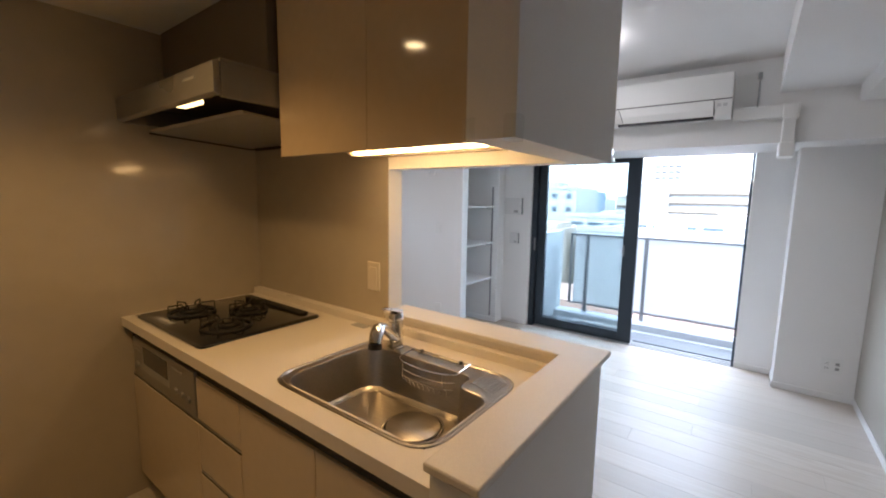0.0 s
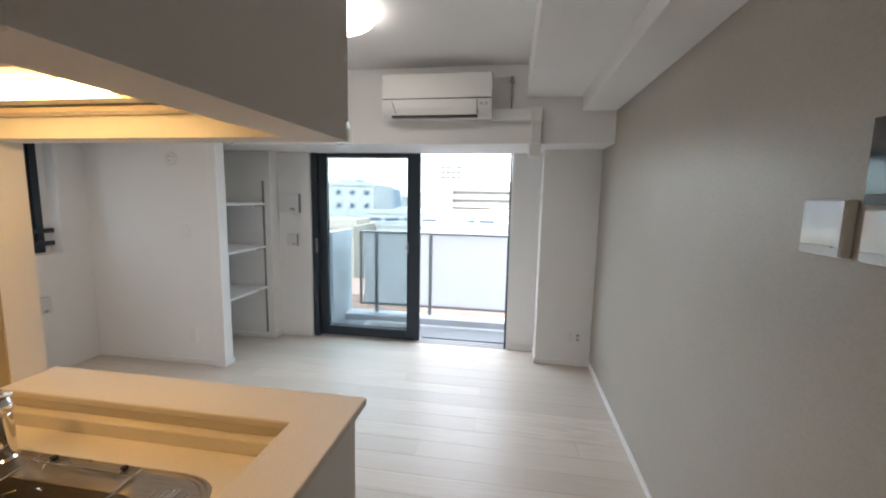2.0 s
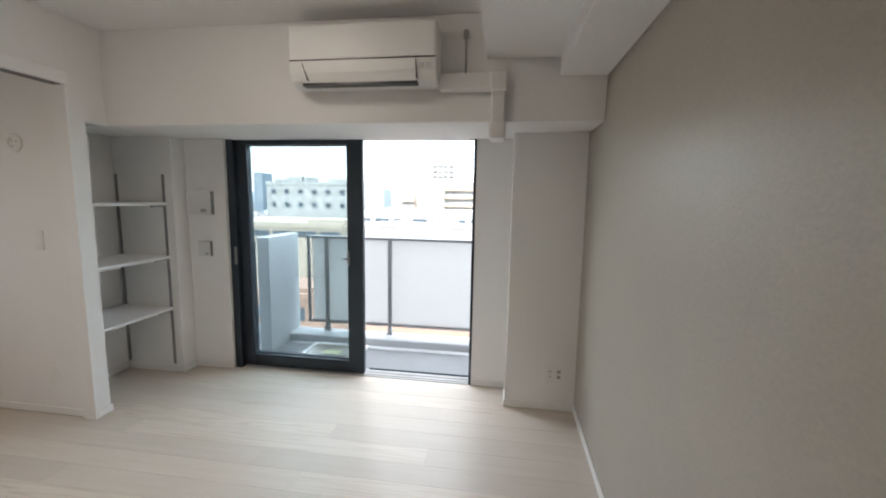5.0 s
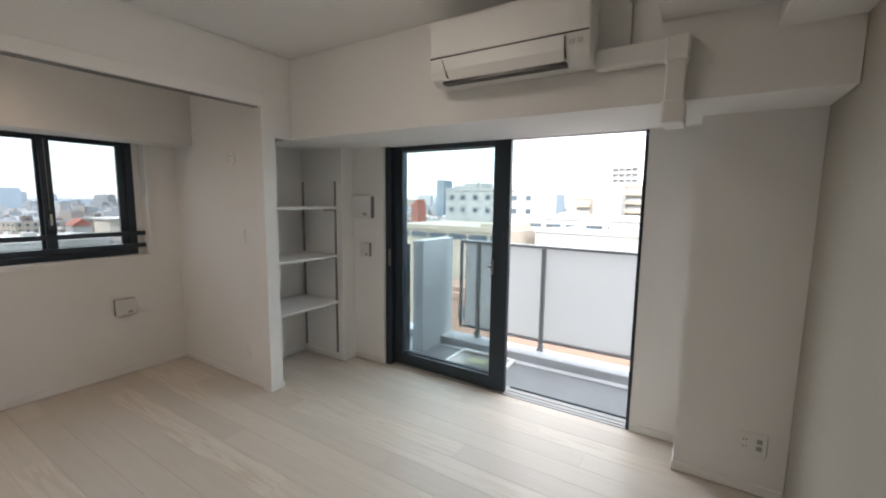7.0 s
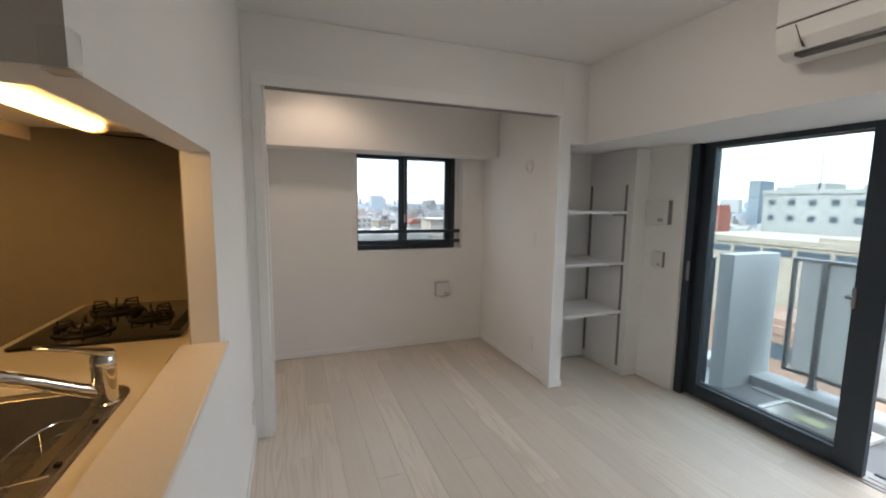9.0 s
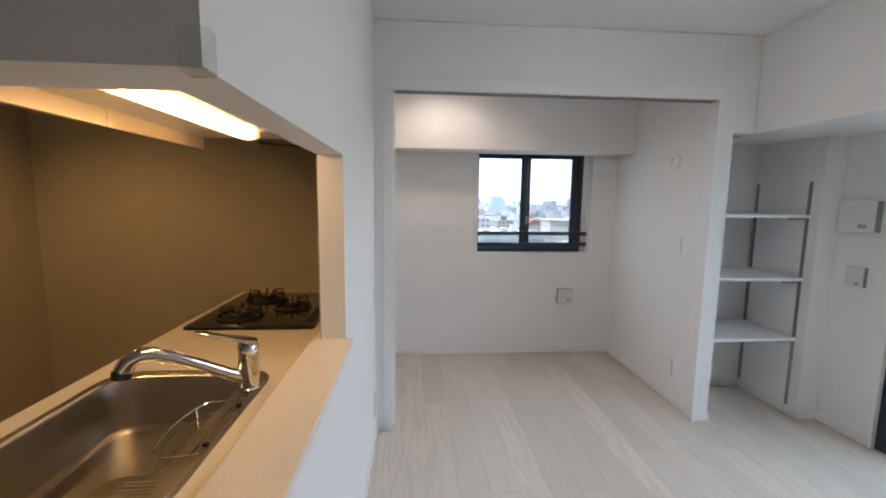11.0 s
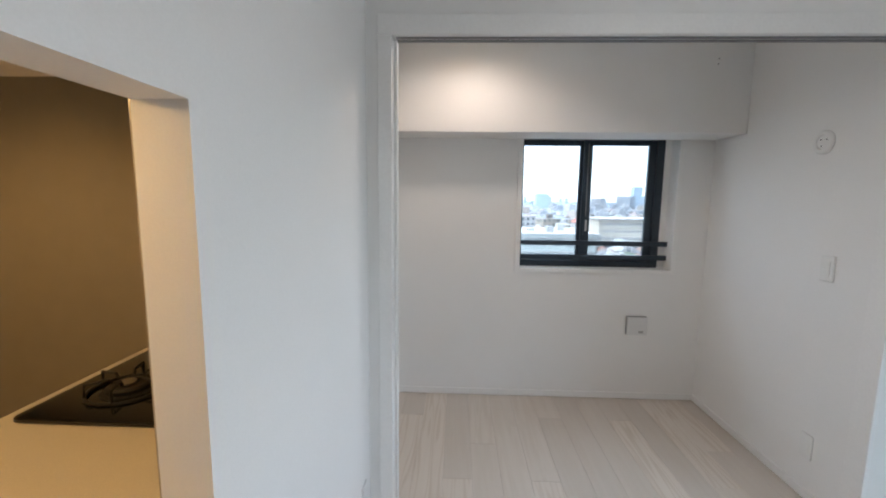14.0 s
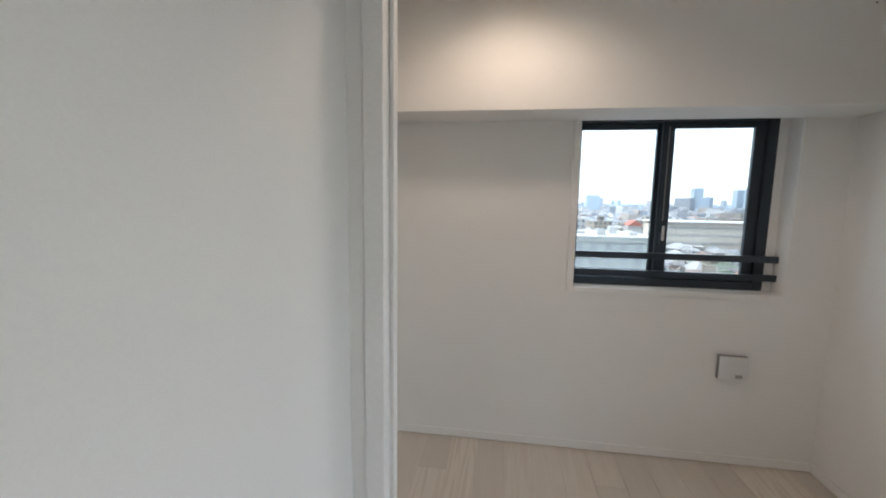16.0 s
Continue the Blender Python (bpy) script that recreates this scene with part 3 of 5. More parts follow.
structure("facade", boxes((-3.8, -1.862, 4.4501, 4.50, -0.4, 2.6), (0.077, 1.6, 4.4501, 4.50, -0.4, 2.6)), CONCRETE, "pale outer wall of the building", "wall")
rail = holder("balcony_railing", (-0.4, 5.47, -0.065), "grey metal balcony railing with frosted panels", "railing")
part("top_rail", boxes((-1.83, 1.3, 5.445, 5.495, 0.955, 0.985, 0.008)), GREYMETAL, rail)
part("bottom_rail", boxes((-1.83, 1.3, 5.455, 5.485, 0.018, 0.045, 0.004)), GREYMETAL, rail)
part("end_bar", boxes((-1.835, -1.805, 5.455, 5.485, 0.02, 0.956, 0.003)), GREYMETAL, rail)
for x in (-1.607, -0.9, 0.33, 1.2):
    post = part("post", boxes((x - 0.019, x + 0.019, 5.440, 5.478, -0.06, 0.956, 0.004)), GREYMETAL, rail)
    part("foot", boxes((x - 0.032, x + 0.032, 5.428, 5.49, -0.0651, -0.045, 0.004), (x - 0.024, x + 0.024, 5.435, 5.483, -0.045, 0.0, 0.004)), GREYMETAL, post)
for x0, x1 in ((-1.78, -0.902), (-0.898, 0.328), (0.332, 1.28)):
    part("panel", boxes((x0, x1, 5.482, 5.490, 0.046, 0.954)), FROSTED, rail, "frosted white panel")
hatch = holder("escape_hatch", (-1.35, 5.08, -0.15), "white framed steel escape hatch in the balcony floor", "hatch")
part("frame", boxes((-1.64, -1.06, 4.80, 4.84, -0.149, -0.118, 0.004), (-1.64, -1.06, 5.19, 5.23, -0.149, -0.118, 0.004), (-1.64, -1.60, 4.84, 5.19, -0.149, -0.118, 0.004), (-1.10, -1.06, 4.84, 5.19, -0.149, -0.118, 0.004)), PLASTIC, hatch)
part("lid", boxes((-1.60, -1.10, 4.84, 5.19, -0.1495, -0.126, 0.003)), STEEL, hatch, "shiny steel lid")
part("label_plate", boxes((-1.45, -1.27, 4.95, 5.05, -0.1259, -0.1245)), material("hatch_label", (0.58, 0.60, 0.36), 0.5, grain=60, amount=0.2), hatch, "green and yellow notice")
dp = holder("slatted_screen", (-1.96, 4.72, -0.15), "dark slatted strip beside the balcony door", "screen")
part("upright", boxes((-1.952, -1.915, 4.62, 4.66, -0.15, 1.0, 0.003)), DARKFRAME, dp)
part("upright", boxes((-2.0, -1.975, 4.62, 4.66, -0.15, 1.0, 0.003)), DARKFRAME, dp)
for k in range(15):
    part("slat", boxes((-1.975, -1.952, 4.625, 4.655, -0.09 + k * 0.072, -0.035 + k * 0.072)), DARKFRAME, dp)

# ---------------------------------------------------------------- shelf nook
for z in (1.344, 0.937, 0.536):
    sh = holder("shelf", (-2.46, 3.76, z - 0.02), "white shelf board on grey wall rails", "shelf", "shelves in the nook")
    part("board", boxes((-2.68, -2.238, YN1 + 0.004, 4.062, z - 0.02, z, 0.002)), SHELFWHITE, sh)
    for x in (-2.264, -2.66):
        part("bracket", boxes((x - 0.004, x + 0.004, 3.94, 4.058, z - 0.035, z - 0.021)), GREYMETAL, sh)
for x in (-2.264, -2.668):
    structure("shelf_rail", boxes((x - 0.008, x + 0.008, 4.0585, 4.0695, 0.07, 1.553, 0.001)), GREYMETAL, "grey slotted metal shelf rail on the wall", "shelf rail")
    structure("shelf_rail", boxes((x - 0.008, x + 0.008, YN1 + 0.0005, YN1 + 0.004, 0.07, 1.553, 0.001)), GREYMETAL, "grey slotted metal shelf rail on the wall", "shelf rail")

# ---------------------------------------------------------------- air conditioner
ac = holder("air_conditioner", (-0.48, 3.52, 2.15), "white wall-mounted air conditioner above the balcony door", "air conditioner")
prof = [(3.598, 2.005), (3.50, 2.0), (3.455, 2.022), (3.436, 2.06), (3.431, 2.125), (3.431, 2.295), (3.445, 2.303), (3.598, 2.303)]
part("body", prism(prof, "x", -0.878, -0.083, 0.004), PLASTIC, ac, smooth=True)
part("front_panel", boxes((-0.872, -0.089, 3.426, 3.4305, 2.128, 2.296, 0.002)), PLASTIC, ac)
part("seam", boxes((-0.875, -0.086, 3.4295, 3.432, 2.121, 2.127)), BLACKPLASTIC, ac, "dark seam under the front panel")
part("flap", prism([(3.432, 2.112), (3.4275, 2.112), (3.430, 2.06), (3.45, 2.012), (3.456, 2.016), (3.436, 2.062)], "x", -0.80, -0.19, 0.001), PLASTIC, ac)
for fx, lean in ((-0.803, 0.030), (-0.187, 0.004)):
    bm = bmesh.new()
    loft(bm, [[(fx + lean * (1 - f) - 0.002, 3.4268, 2.022 + 0.09 * f), (fx + lean * (1 - f) + 0.002, 3.4268, 2.022 + 0.09 * f), (fx + lean * (1 - f) + 0.002, 3.45, 2.022 + 0.09 * f), (fx + lean * (1 - f) - 0.002, 3.45, 2.022 + 0.09 * f)] for f in (0.0, 1.0)], True)
    part("flap_gap", bm, BLACKPLASTIC, ac, "dark gap beside the flap")
part("outlet_slot", boxes((-0.81, -0.185, 3.448, 3.4965, 1.9985, 2.0135)), BLACKPLASTIC, ac, "dark air outlet slot")
part("display", boxes((-0.168, -0.145, 3.4275, 3.4315, 2.075, 2.095), (-0.135, -0.110, 3.4275, 3.4315, 2.075, 2.095)), PALEGREY, ac)
duct = holder("pipe_cover", (0.1, 3.55, 2.03), "white plastic pipe cover running along the beam", "pipe cover")
part("run", boxes((-0.082, 0.268, 3.535, 3.5985, 1.985, 2.068, 0.006)), PLASTIC, duct)
part("elbow", boxes((0.188, 0.274, 3.530, 3.5985, 1.975, 2.074, 0.008)), PLASTIC, duct)
part("drop", boxes((0.196, 0.266, 3.536, 3.5985, 1.76, 1.976, 0.006)), PLASTIC, duct)
part("boot", boxes((0.188, 0.274, 3.53, 3.72, 1.735, 1.828, 0.01)), PLASTIC, duct)
cord = holder("power_cord", (0.055, 3.59, 2.2), "short grey cord and plug above the pipe cover", "cord")
part("wire", tube([(0.052, 3.590, 2.07), (0.052, 3.588, 2.16), (0.051, 3.586, 2.26)], 0.0045), GREYPLASTIC, cord, smooth=True)
part("plug", boxes((0.038, 0.064, 3.572, 3.599, 2.255, 2.30, 0.005)), GREYPLASTIC, cord)

# ---------------------------------------------------------------- lamps of the rooms
cl = holder("ceiling_lamp", (-0.88, 2.6, ZC), "round white ceiling lamp, lit", "ceiling lamp")
bm = bmesh.new()
loft(bm, [[(-0.88 + r * math.cos(k * math.tau / 40), 2.6 + r * math.sin(k * math.tau / 40), z) for k in range(40)] for r, z in ((0.205, ZC - 0.012), (0.22, ZC - 0.03), (0.215, ZC - 0.05), (0.18, ZC - 0.072), (0.12, ZC - 0.085), (0.03, ZC - 0.09))])
part("cover", bm, LAMPCOVER, cl, "milky domed cover", smooth=True)
bm = bmesh.new()
rod(bm, (-0.88, 2.6, ZC - 0.014), (-0.88, 2.6, ZC), 0.21, 40)
part("base", bm, PLASTIC, cl)


def downlight(x, y, z, label):
    d = holder("downlight", (x, y, z), label, "downlight")
    b1, b2 = bmesh.new(), bmesh.new()
    loft(b1, [[(x + r * math.cos(k * math.tau / 28), y + r * math.sin(k * math.tau / 28), z + dz) for k in range(28)] for r, dz in ((0.055, -0.001), (0.055, -0.006), (0.043, -0.006), (0.040, -0.001))], cap_last=False)
    part("ring", b1, PLASTIC, d, smooth=True)
    rod(b2, (x, y, z - 0.004), (x, y, z - 0.001), 0.039, 28)
    part("lens", b2, DOWNLIGHT, d, "lit warm lens")


downlight(-1.275, 0.10, ZK, "small warm recessed downlight in the kitchen ceiling")
downlight(-2.70, 1.76, ZC, "small warm recessed downlight in the alcove ceiling")

# ---------------------------------------------------------------- kitchen counter
TOP = 0.872
SX0, SX1, SY0, SY1 = -1.072, -0.440, 0.642, 1.118
structure("sill", prism([(-1.1435, 1.352), (-1.1435, YK1 + 0.0005), (-1.1375, YK1 + 0.0005), (-1.1375, 1.212), (-0.366, 1.212), (-0.366, 0.54), (-0.243, 0.54), (-0.243, 1.352)], "z", 0.9301, 0.949, 0.004), COUNTER, "cream solid-surface sill of the serving opening", "sill")
wt = holder("worktop", (-1.27, 0.9, TOP - 0.04), "cream solid-surface kitchen worktop", "worktop")
for spec in ((XL + 0.002, SX0 + 0.02, 0.572, 1.2395, TOP - 0.04, TOP), (SX1 - 0.02, -0.3665, 0.572, 1.2395, TOP - 0.04, TOP),
                   (SX0 + 0.0201, SX1 - 0.0201, 0.572, SY0 + 0.02, TOP - 0.04, TOP), (SX0 + 0.0201, SX1 - 0.0201, SY1 - 0.02, 1.2395, TOP - 0.04, TOP)):
    part("slab", boxes(spec), COUNTER, wt)
part("upstand", boxes((XL + 0.002, -0.367, 1.196, 1.2402, TOP - 0.002, TOP + 0.034, 0.004)), COUNTER, wt)
part("sill_apron", boxes((-1.137, -0.3665, 1.2215, 1.2445, TOP + 0.0345, 0.9299)), COUNTER, wt)
part("slot_cover", boxes((-1.285, -1.20, 1.155, 1.195, TOP - 0.003, TOP + 0.0015, 0.001)), GREYPLASTIC, wt, "dark grey slot cover")

# sink
sk = holder("sink", (-0.75, 0.88, TOP), "stainless steel kitchen sink with a round drain cover", "sink")


def ring(x0, x1, y0, y1, r, z):
    return [(x, y, z) for x, y in rounded(x0, x1, y0, y1, r, 7)]


def filleted(corners, radii, z, steps=7):
    """A closed outline with each corner eased over its radius."""
    out, n = [], len(corners)
    for k, c in enumerate(corners):
        c = Vector(c)
        a, b = Vector(corners[k - 1]), Vector(corners[(k + 1) % n])
        p, q = c + (a - c).normalized() * radii[k], c + (b - c).normalized() * radii[k]
        for i in range(steps + 1):
            f = i / steps
            w = (1 - f) ** 2 * p + 2 * f * (1 - f) * c + f * f * q
            out.append((w.x, w.y, z))
    return out


XC, YC = -0.575, 0.965         # corner of the flat deck beside the bowl


def rim(g, z):
    return filleted([(SX0 + g, SY0 + g), (SX1 - g, SY0 + g), (SX1 - g, YC), (SX1 - g, SY1 - g), (XC, SY1 - g), (SX0 + g, SY1 - g)], [0.10, 0.10, 0.03, 0.10, 0.03, 0.10], z)


def bowl(g, z, r=0.10):
    return filleted([(SX0 + 0.026 + g, SY0 + 0.014 + g), (SX1 - 0.016 - g, SY0 + 0.014 + g), (SX1 - 0.016 - g, YC - g), (XC - g, YC - g), (XC - g, SY1 - 0.062 - g), (SX0 + 0.026 + g, SY1 - 0.062 - g)], [r, r, 0.06, 0.05, 0.035, r], z)


def eased(loop, amount):
    """The back of the bowl swells forward below the tap."""
    return [(x, y - (amount * math.exp(-((x + 0.885) / 0.055) ** 2) if y > 0.97 else 0.0), z) for x, y, z in loop]


FLOOR = TOP - 0.160
bm = bmesh.new()
loft(bm, [rim(-0.003, TOP + 0.0005), rim(-0.001, TOP + 0.0030), rim(0.002, TOP + 0.0030), rim(0.004, TOP + 0.0006), rim(0.007, TOP + 0.0006), rim(0.009, TOP + 0.0028), rim(0.011, TOP + 0.0006),
          bowl(0.0, TOP), bowl(0.005, TOP - 0.003), bowl(0.008, TOP - 0.012), eased(bowl(0.014, FLOOR + 0.030, 0.09), 0.012), eased(bowl(0.018, FLOOR + 0.014, 0.088), 0.026), eased(bowl(0.028, FLOOR + 0.010, 0.08), 0.032), eased(bowl(0.034, FLOOR + 0.002, 0.075), 0.034), eased(bowl(0.044, FLOOR, 0.07), 0.034)])
part("bowl", bm, STEEL, sk, smooth=True)
for k in range(9):
    rx = SX1 - 0.118 + k * 0.0105
    part("drainer_rib", boxes((rx, rx + 0.0045, YC + 0.040 - k * 0.002, SY1 - 0.040 - abs(k - 4) * 0.003, TOP - 0.001, TOP + 0.0028, 0.0012)), STEEL, sk)
DX, DY = -0.712, 0.915


def disc(*profile):
    b = bmesh.new()
    loft(b, [[(DX + r * math.cos(k * math.tau / 48), DY + r * math.sin(k * math.tau / 48), FLOOR + dz) for k in range(48)] for r, dz in profile])
    return b


part("drain_ring", disc((0.100, 0.0002), (0.099, 0.0035), (0.094, 0.0035), (0.0925, 0.0012)), CHROME, sk, "bright pressed steel ring round the drain", smooth=True)
part("drain_gap", disc((0.0922, 0.0016), (0.080, 0.0016)), GAP, sk, "dark gap round the drain cover")
part("drain_cover", disc((0.0855, 0.0020), (0.0855, 0.0090), (0.083, 0.0105), (0.02, 0.0135)), STEEL, sk, "round steel drain cover", smooth=True)

# wire basket hung at the sink's back
bk = holder("wire_basket", (-0.75, 1.05, TOP - 0.074), "chrome wire sponge basket hung in the sink", "basket")
BXC, BYC, BRX, BRY = -0.748, 1.030, 0.122, 0.044


def wire(name, pts, closed=False, r=0.0016):
    return part(name, tube(pts, r, 6, closed), CHROME, bk, smooth=True)


def oval(grow, z, shift=0.0):
    return [(BXC + (BRX + grow) * math.cos(k * math.tau / 36), BYC + shift + (BRY + grow * 0.5) * math.sin(k * math.tau / 36), TOP + z) for k in range(36)]


wire("rim", [(BXC + BRX, 1.106, TOP + 0.009), (BXC + BRX, BYC + 0.01, TOP + 0.002)] + [(BXC + BRX * math.cos(a * math.pi / 18), BYC - BRY * math.sin(a * math.pi / 18), TOP + 0.002) for a in range(1, 18)] + [(BXC - BRX, BYC + 0.01, TOP + 0.002), (BXC - BRX, 1.106, TOP + 0.009)], False, 0.0022)
wire("back_bar", [(BXC - BRX, 1.088, TOP + 0.007), (BXC + BRX, 1.088, TOP + 0.007)], False, 0.0022)
wire("hoop", oval(-0.004, -0.026), True)
wire("hoop", oval(-0.010, -0.052, 0.002), True)
for k in range(10):
    x = BXC - 0.095 + k * 0.021
    h = BRY * math.sqrt(max(0.05, 1 - ((x - BXC) / (BRX - 0.008)) ** 2)) * 0.92
    wire("floor_wire", [(x, BYC - h, TOP - 0.053), (x, BYC - h * 0.75, TOP - 0.074), (x, BYC + h * 0.75, TOP - 0.074), (x, BYC + h, TOP - 0.053)])
for x in (BXC - 0.085, BXC + 0.085):
    wire("hanger", [(x, BYC - 0.031, TOP - 0.052), (x, BYC - 0.031, TOP - 0.026), (x, BYC - 0.032, TOP + 0.002)])
    wire("hanger", [(x, BYC + 0.030, TOP - 0.052), (x, BYC + 0.032, TOP - 0.020), (x, 1.088, TOP + 0.007), (x, 1.104, TOP + 0.008)])
    part("cap", boxes((x - 0.005, x + 0.005, 1.097, 1.109, TOP + 0.0030, TOP + 0.0125, 0.002)), BLACKPLASTIC, bk, "small black rubber cap")

# mixer tap
FX, FY = -0.946, 1.086
TW = Vector((0.50, -0.866, 0.0))      # the way the spout points
tap = holder("kitchen_tap", (FX, FY, TOP), "chrome single-lever kitchen tap with a pull-out spout", "tap")


def along(d, z):
    return (FX + TW.x * d, FY + TW.y * d, TOP + z)


bm = bmesh.new()
loft(bm, [[(FX + r * math.cos(k * math.tau / 24), FY + r * math.sin(k * math.tau / 24), TOP + z) for k in range(24)] for r, z in ((0.031, 0.001), (0.031, 0.006), (0.026, 0.010), (0.027, 0.016), (0.027, 0.100), (0.0248, 0.102), (0.0248, 0.104), (0.028, 0.106), (0.028, 0.124), (0.024, 0.133), (0.013, 0.137))])
part("body", bm, CHROME, tap, smooth=True)
part("spout", tube([along(0.0, 0.030), along(0.05, 0.055), along(0.12, 0.097), along(0.18, 0.129), along(0.215, 0.144), along(0.243, 0.148), along(0.266, 0.137), along(0.279, 0.114)], [0.020, 0.0165, 0.0155, 0.0165, 0.018, 0.0205, 0.0215, 0.0205], 16), CHROME, tap, smooth=True)
bm = bmesh.new()
rod(bm, along(0.280, 0.114), along(0.283, 0.098), 0.0215, 18)
part("nozzle", bm, BLACKPLASTIC, tap, "black spray nozzle")
LW = Vector((0.40, -0.916, 0.0))      # the way the lever points
LS = Vector((0.916, 0.40, 0.0))


def bar_loop(d, z, w, h):
    """A rounded cross-section of the lever."""
    c = Vector((FX, FY, TOP + z)) + LW * d
    return [tuple(c + LS * (w * math.copysign(abs(math.cos(q)) ** 0.6, math.cos(q))) + Vector((0, 0, h * math.copysign(abs(math.sin(q)) ** 0.7, math.sin(q))))) for q in (k * math.tau / 16 for k in range(16))]


bm = bmesh.new()
loft(bm, [bar_loop(*r) for r in ((-0.026, 0.133, 0.010, 0.004), (-0.022, 0.135, 0.020, 0.008), (0.0, 0.140, 0.024, 0.009), (0.022, 0.147, 0.021, 0.0075), (0.05, 0.157, 0.014, 0.0055), (0.09, 0.170, 0.0125, 0.0048), (0.118, 0.178, 0.0125, 0.0045), (0.125, 0.1795, 0.009, 0.003))], True)
part("lever", bm, CHROME, tap, smooth=True)
bm = bmesh.new()
loft(bm, [bar_loop(*r) for r in ((0.066, 0.1668, 0.005, 0.0006), (0.070, 0.1682, 0.0065, 0.0008), (0.104, 0.1802, 0.0065, 0.0008), (0.108, 0.1806, 0.005, 0.0006))], True)
part("lever_slot", bm, GAP, tap, "dark slot in the lever")
bm = bmesh.new()
box(bm, -0.010, 0.010, -0.006, 0.006, 0.0, 0.0022, 0.0006)
bmesh.ops.transform(bm, matrix=Matrix.Translation(along(0.160, 0.1365)) @ Matrix.Rotation(radians(-60), 4, "Z") @ Matrix.Rotation(radians(-24), 4, "Y"), verts=bm.verts)
part("sticker", bm, PLASTIC, tap, "small white sticker")

# ---------------------------------------------------------------- gas hob
HX0, HX1, HY0, HY1 = -2.112, -1.472, 0.612, 1.141
hob = holder("gas_hob", (-1.8, 0.88, TOP), "black glass three-burner gas hob", "hob")
bm = bmesh.new()
loft(bm, [ring(HX0 + 0.003, HX1 - 0.003, HY0 + 0.003, HY1 - 0.003, 0.022, TOP + 0.0002), ring(HX0, HX1, HY0, HY1, 0.025, TOP + 0.004), ring(HX0 + 0.001, HX1 - 0.001, HY0 + 0.001, HY1 - 0.001, 0.025, TOP + 0.010), ring(HX0 + 0.008, HX1 - 0.008, HY0 + 0.008, HY1 - 0.008, 0.02, TOP + 0.013)], True)
part("glass_top", bm, BLACKGLASS, hob, smooth=True)
ex = part("exhaust_grille", boxes((-2.05, -1.55, 1.085, 1.125, TOP + 0.0125, TOP + 0.018, 0.002)), BLACKIRON, hob)
for k in range(16):
    part("grille_slot", boxes((-2.035 + k * 0.03, -2.02 + k * 0.03, 1.09, 1.12, TOP + 0.0175, TOP + 0.0195)), GAP, ex)
for bx, by, br in ((-1.955, 0.785, 0.052), (-1.63, 0.785, 0.052), (-1.79, 0.965, 0.040)):
    bn = bmesh.new()
    z = TOP + 0.0128
    loft(bn, [[(bx + r * math.cos(k * math.tau / 24), by + r * math.sin(k * math.tau / 24), z + dz) for k in range(24)] for r, dz in ((br + 0.012, 0), (br + 0.012, 0.004), (br, 0.006), (br, 0.016), (br - 0.006, 0.021), (br - 0.02, 0.022), (br - 0.022, 0.016), (0.01, 0.016))])
    part("burner", bn, BLACKIRON, hob, "black burner head", smooth=True)
    cap = bmesh.new()
    rod(cap, (bx, by, z + 0.0215), (bx, by, z + 0.026), br * 0.42, 20)
    part("cap", cap, STEEL, hob, "small steel burner cap", smooth=True)
    trivet = bmesh.new()
    for q in (tube([(bx + (br + 0.042) * math.cos(k * math.tau / 20), by + (br + 0.042) * math.sin(k * math.tau / 20), z + 0.006) for k in range(20)], 0.005, 8, True),):
        me = bpy.data.meshes.new("tmp")
        q.to_mesh(me)
        trivet.from_mesh(me)
        q.free()
        bpy.data.meshes.remove(me)
    tv = part("trivet", trivet, BLACKIRON, hob, "black iron trivet ring", smooth=True)
    for k in range(6):
        a = k * math.tau / 6 + 0.3
        c, sn = math.cos(a), math.sin(a)
        part("prong", tube([(bx + (br + 0.042) * c, by + (br + 0.042) * sn, z + 0.007), (bx + (br + 0.040) * c, by + (br + 0.040) * sn, z + 0.042), (bx + (br - 0.01) * c, by + (br - 0.01) * sn, z + 0.043), (bx + (br - 0.018) * c, by + (br - 0.018) * sn, z + 0.030)], 0.004, 6), BLACKIRON, tv)

# ---------------------------------------------------------------- base cabinets
YF = 0.600


def unit(name, label, x0, x1, fronts):
    u = holder(name, ((x0 + x1) / 2, 0.9, 0), label, "cabinet", "base cabinets under the worktop")
    part("body", boxes((x0 + 0.001, x1 - 0.001, YF + 0.021, 1.235, 0.09, TOP - 0.0405 - (0.2 if x1 > -1.0 else 0.0))), DRAWER, u)
    part("kick_board", boxes((x0 + 0.001, x1 - 0.001, YF + 0.055, YF + 0.07, 0.0, 0.09)), GAP, u, "dark recessed kick board")
    # dark strip carries the shade of the grip gap in its colour
    part("top_rail", boxes((x0, x1, YF + 0.008, YF + 0.02, 0.774, 0.831)), GAP, u, "dark strip under the worktop, painted as shade of the grip gap")
    for fx0, fx1, z0, z1, nm in fronts:
        part(nm, boxes((fx0 + 0.0015, fx1 - 0.0015, YF, YF + 0.02, z0, z1, 0.002)), DRAWER, u)
        if nm == "drawer":
            part("grip", boxes((fx0, fx1, YF + 0.001, YF + 0.0195, z1 + 0.009, z1 + 0.018, 0.001)), HOODMETAL, u, "grey metal grip strip")
            # solid near-flush strip, dark to paint the shadow line below the grip
            part("grip_gap", boxes((fx0, fx1, YF + 0.002, YF + 0.0195, z1 + 0.0005, z1 + 0.0089)), GAP, u, "dark strip below the grip, painted as its shadow gap")
    return u


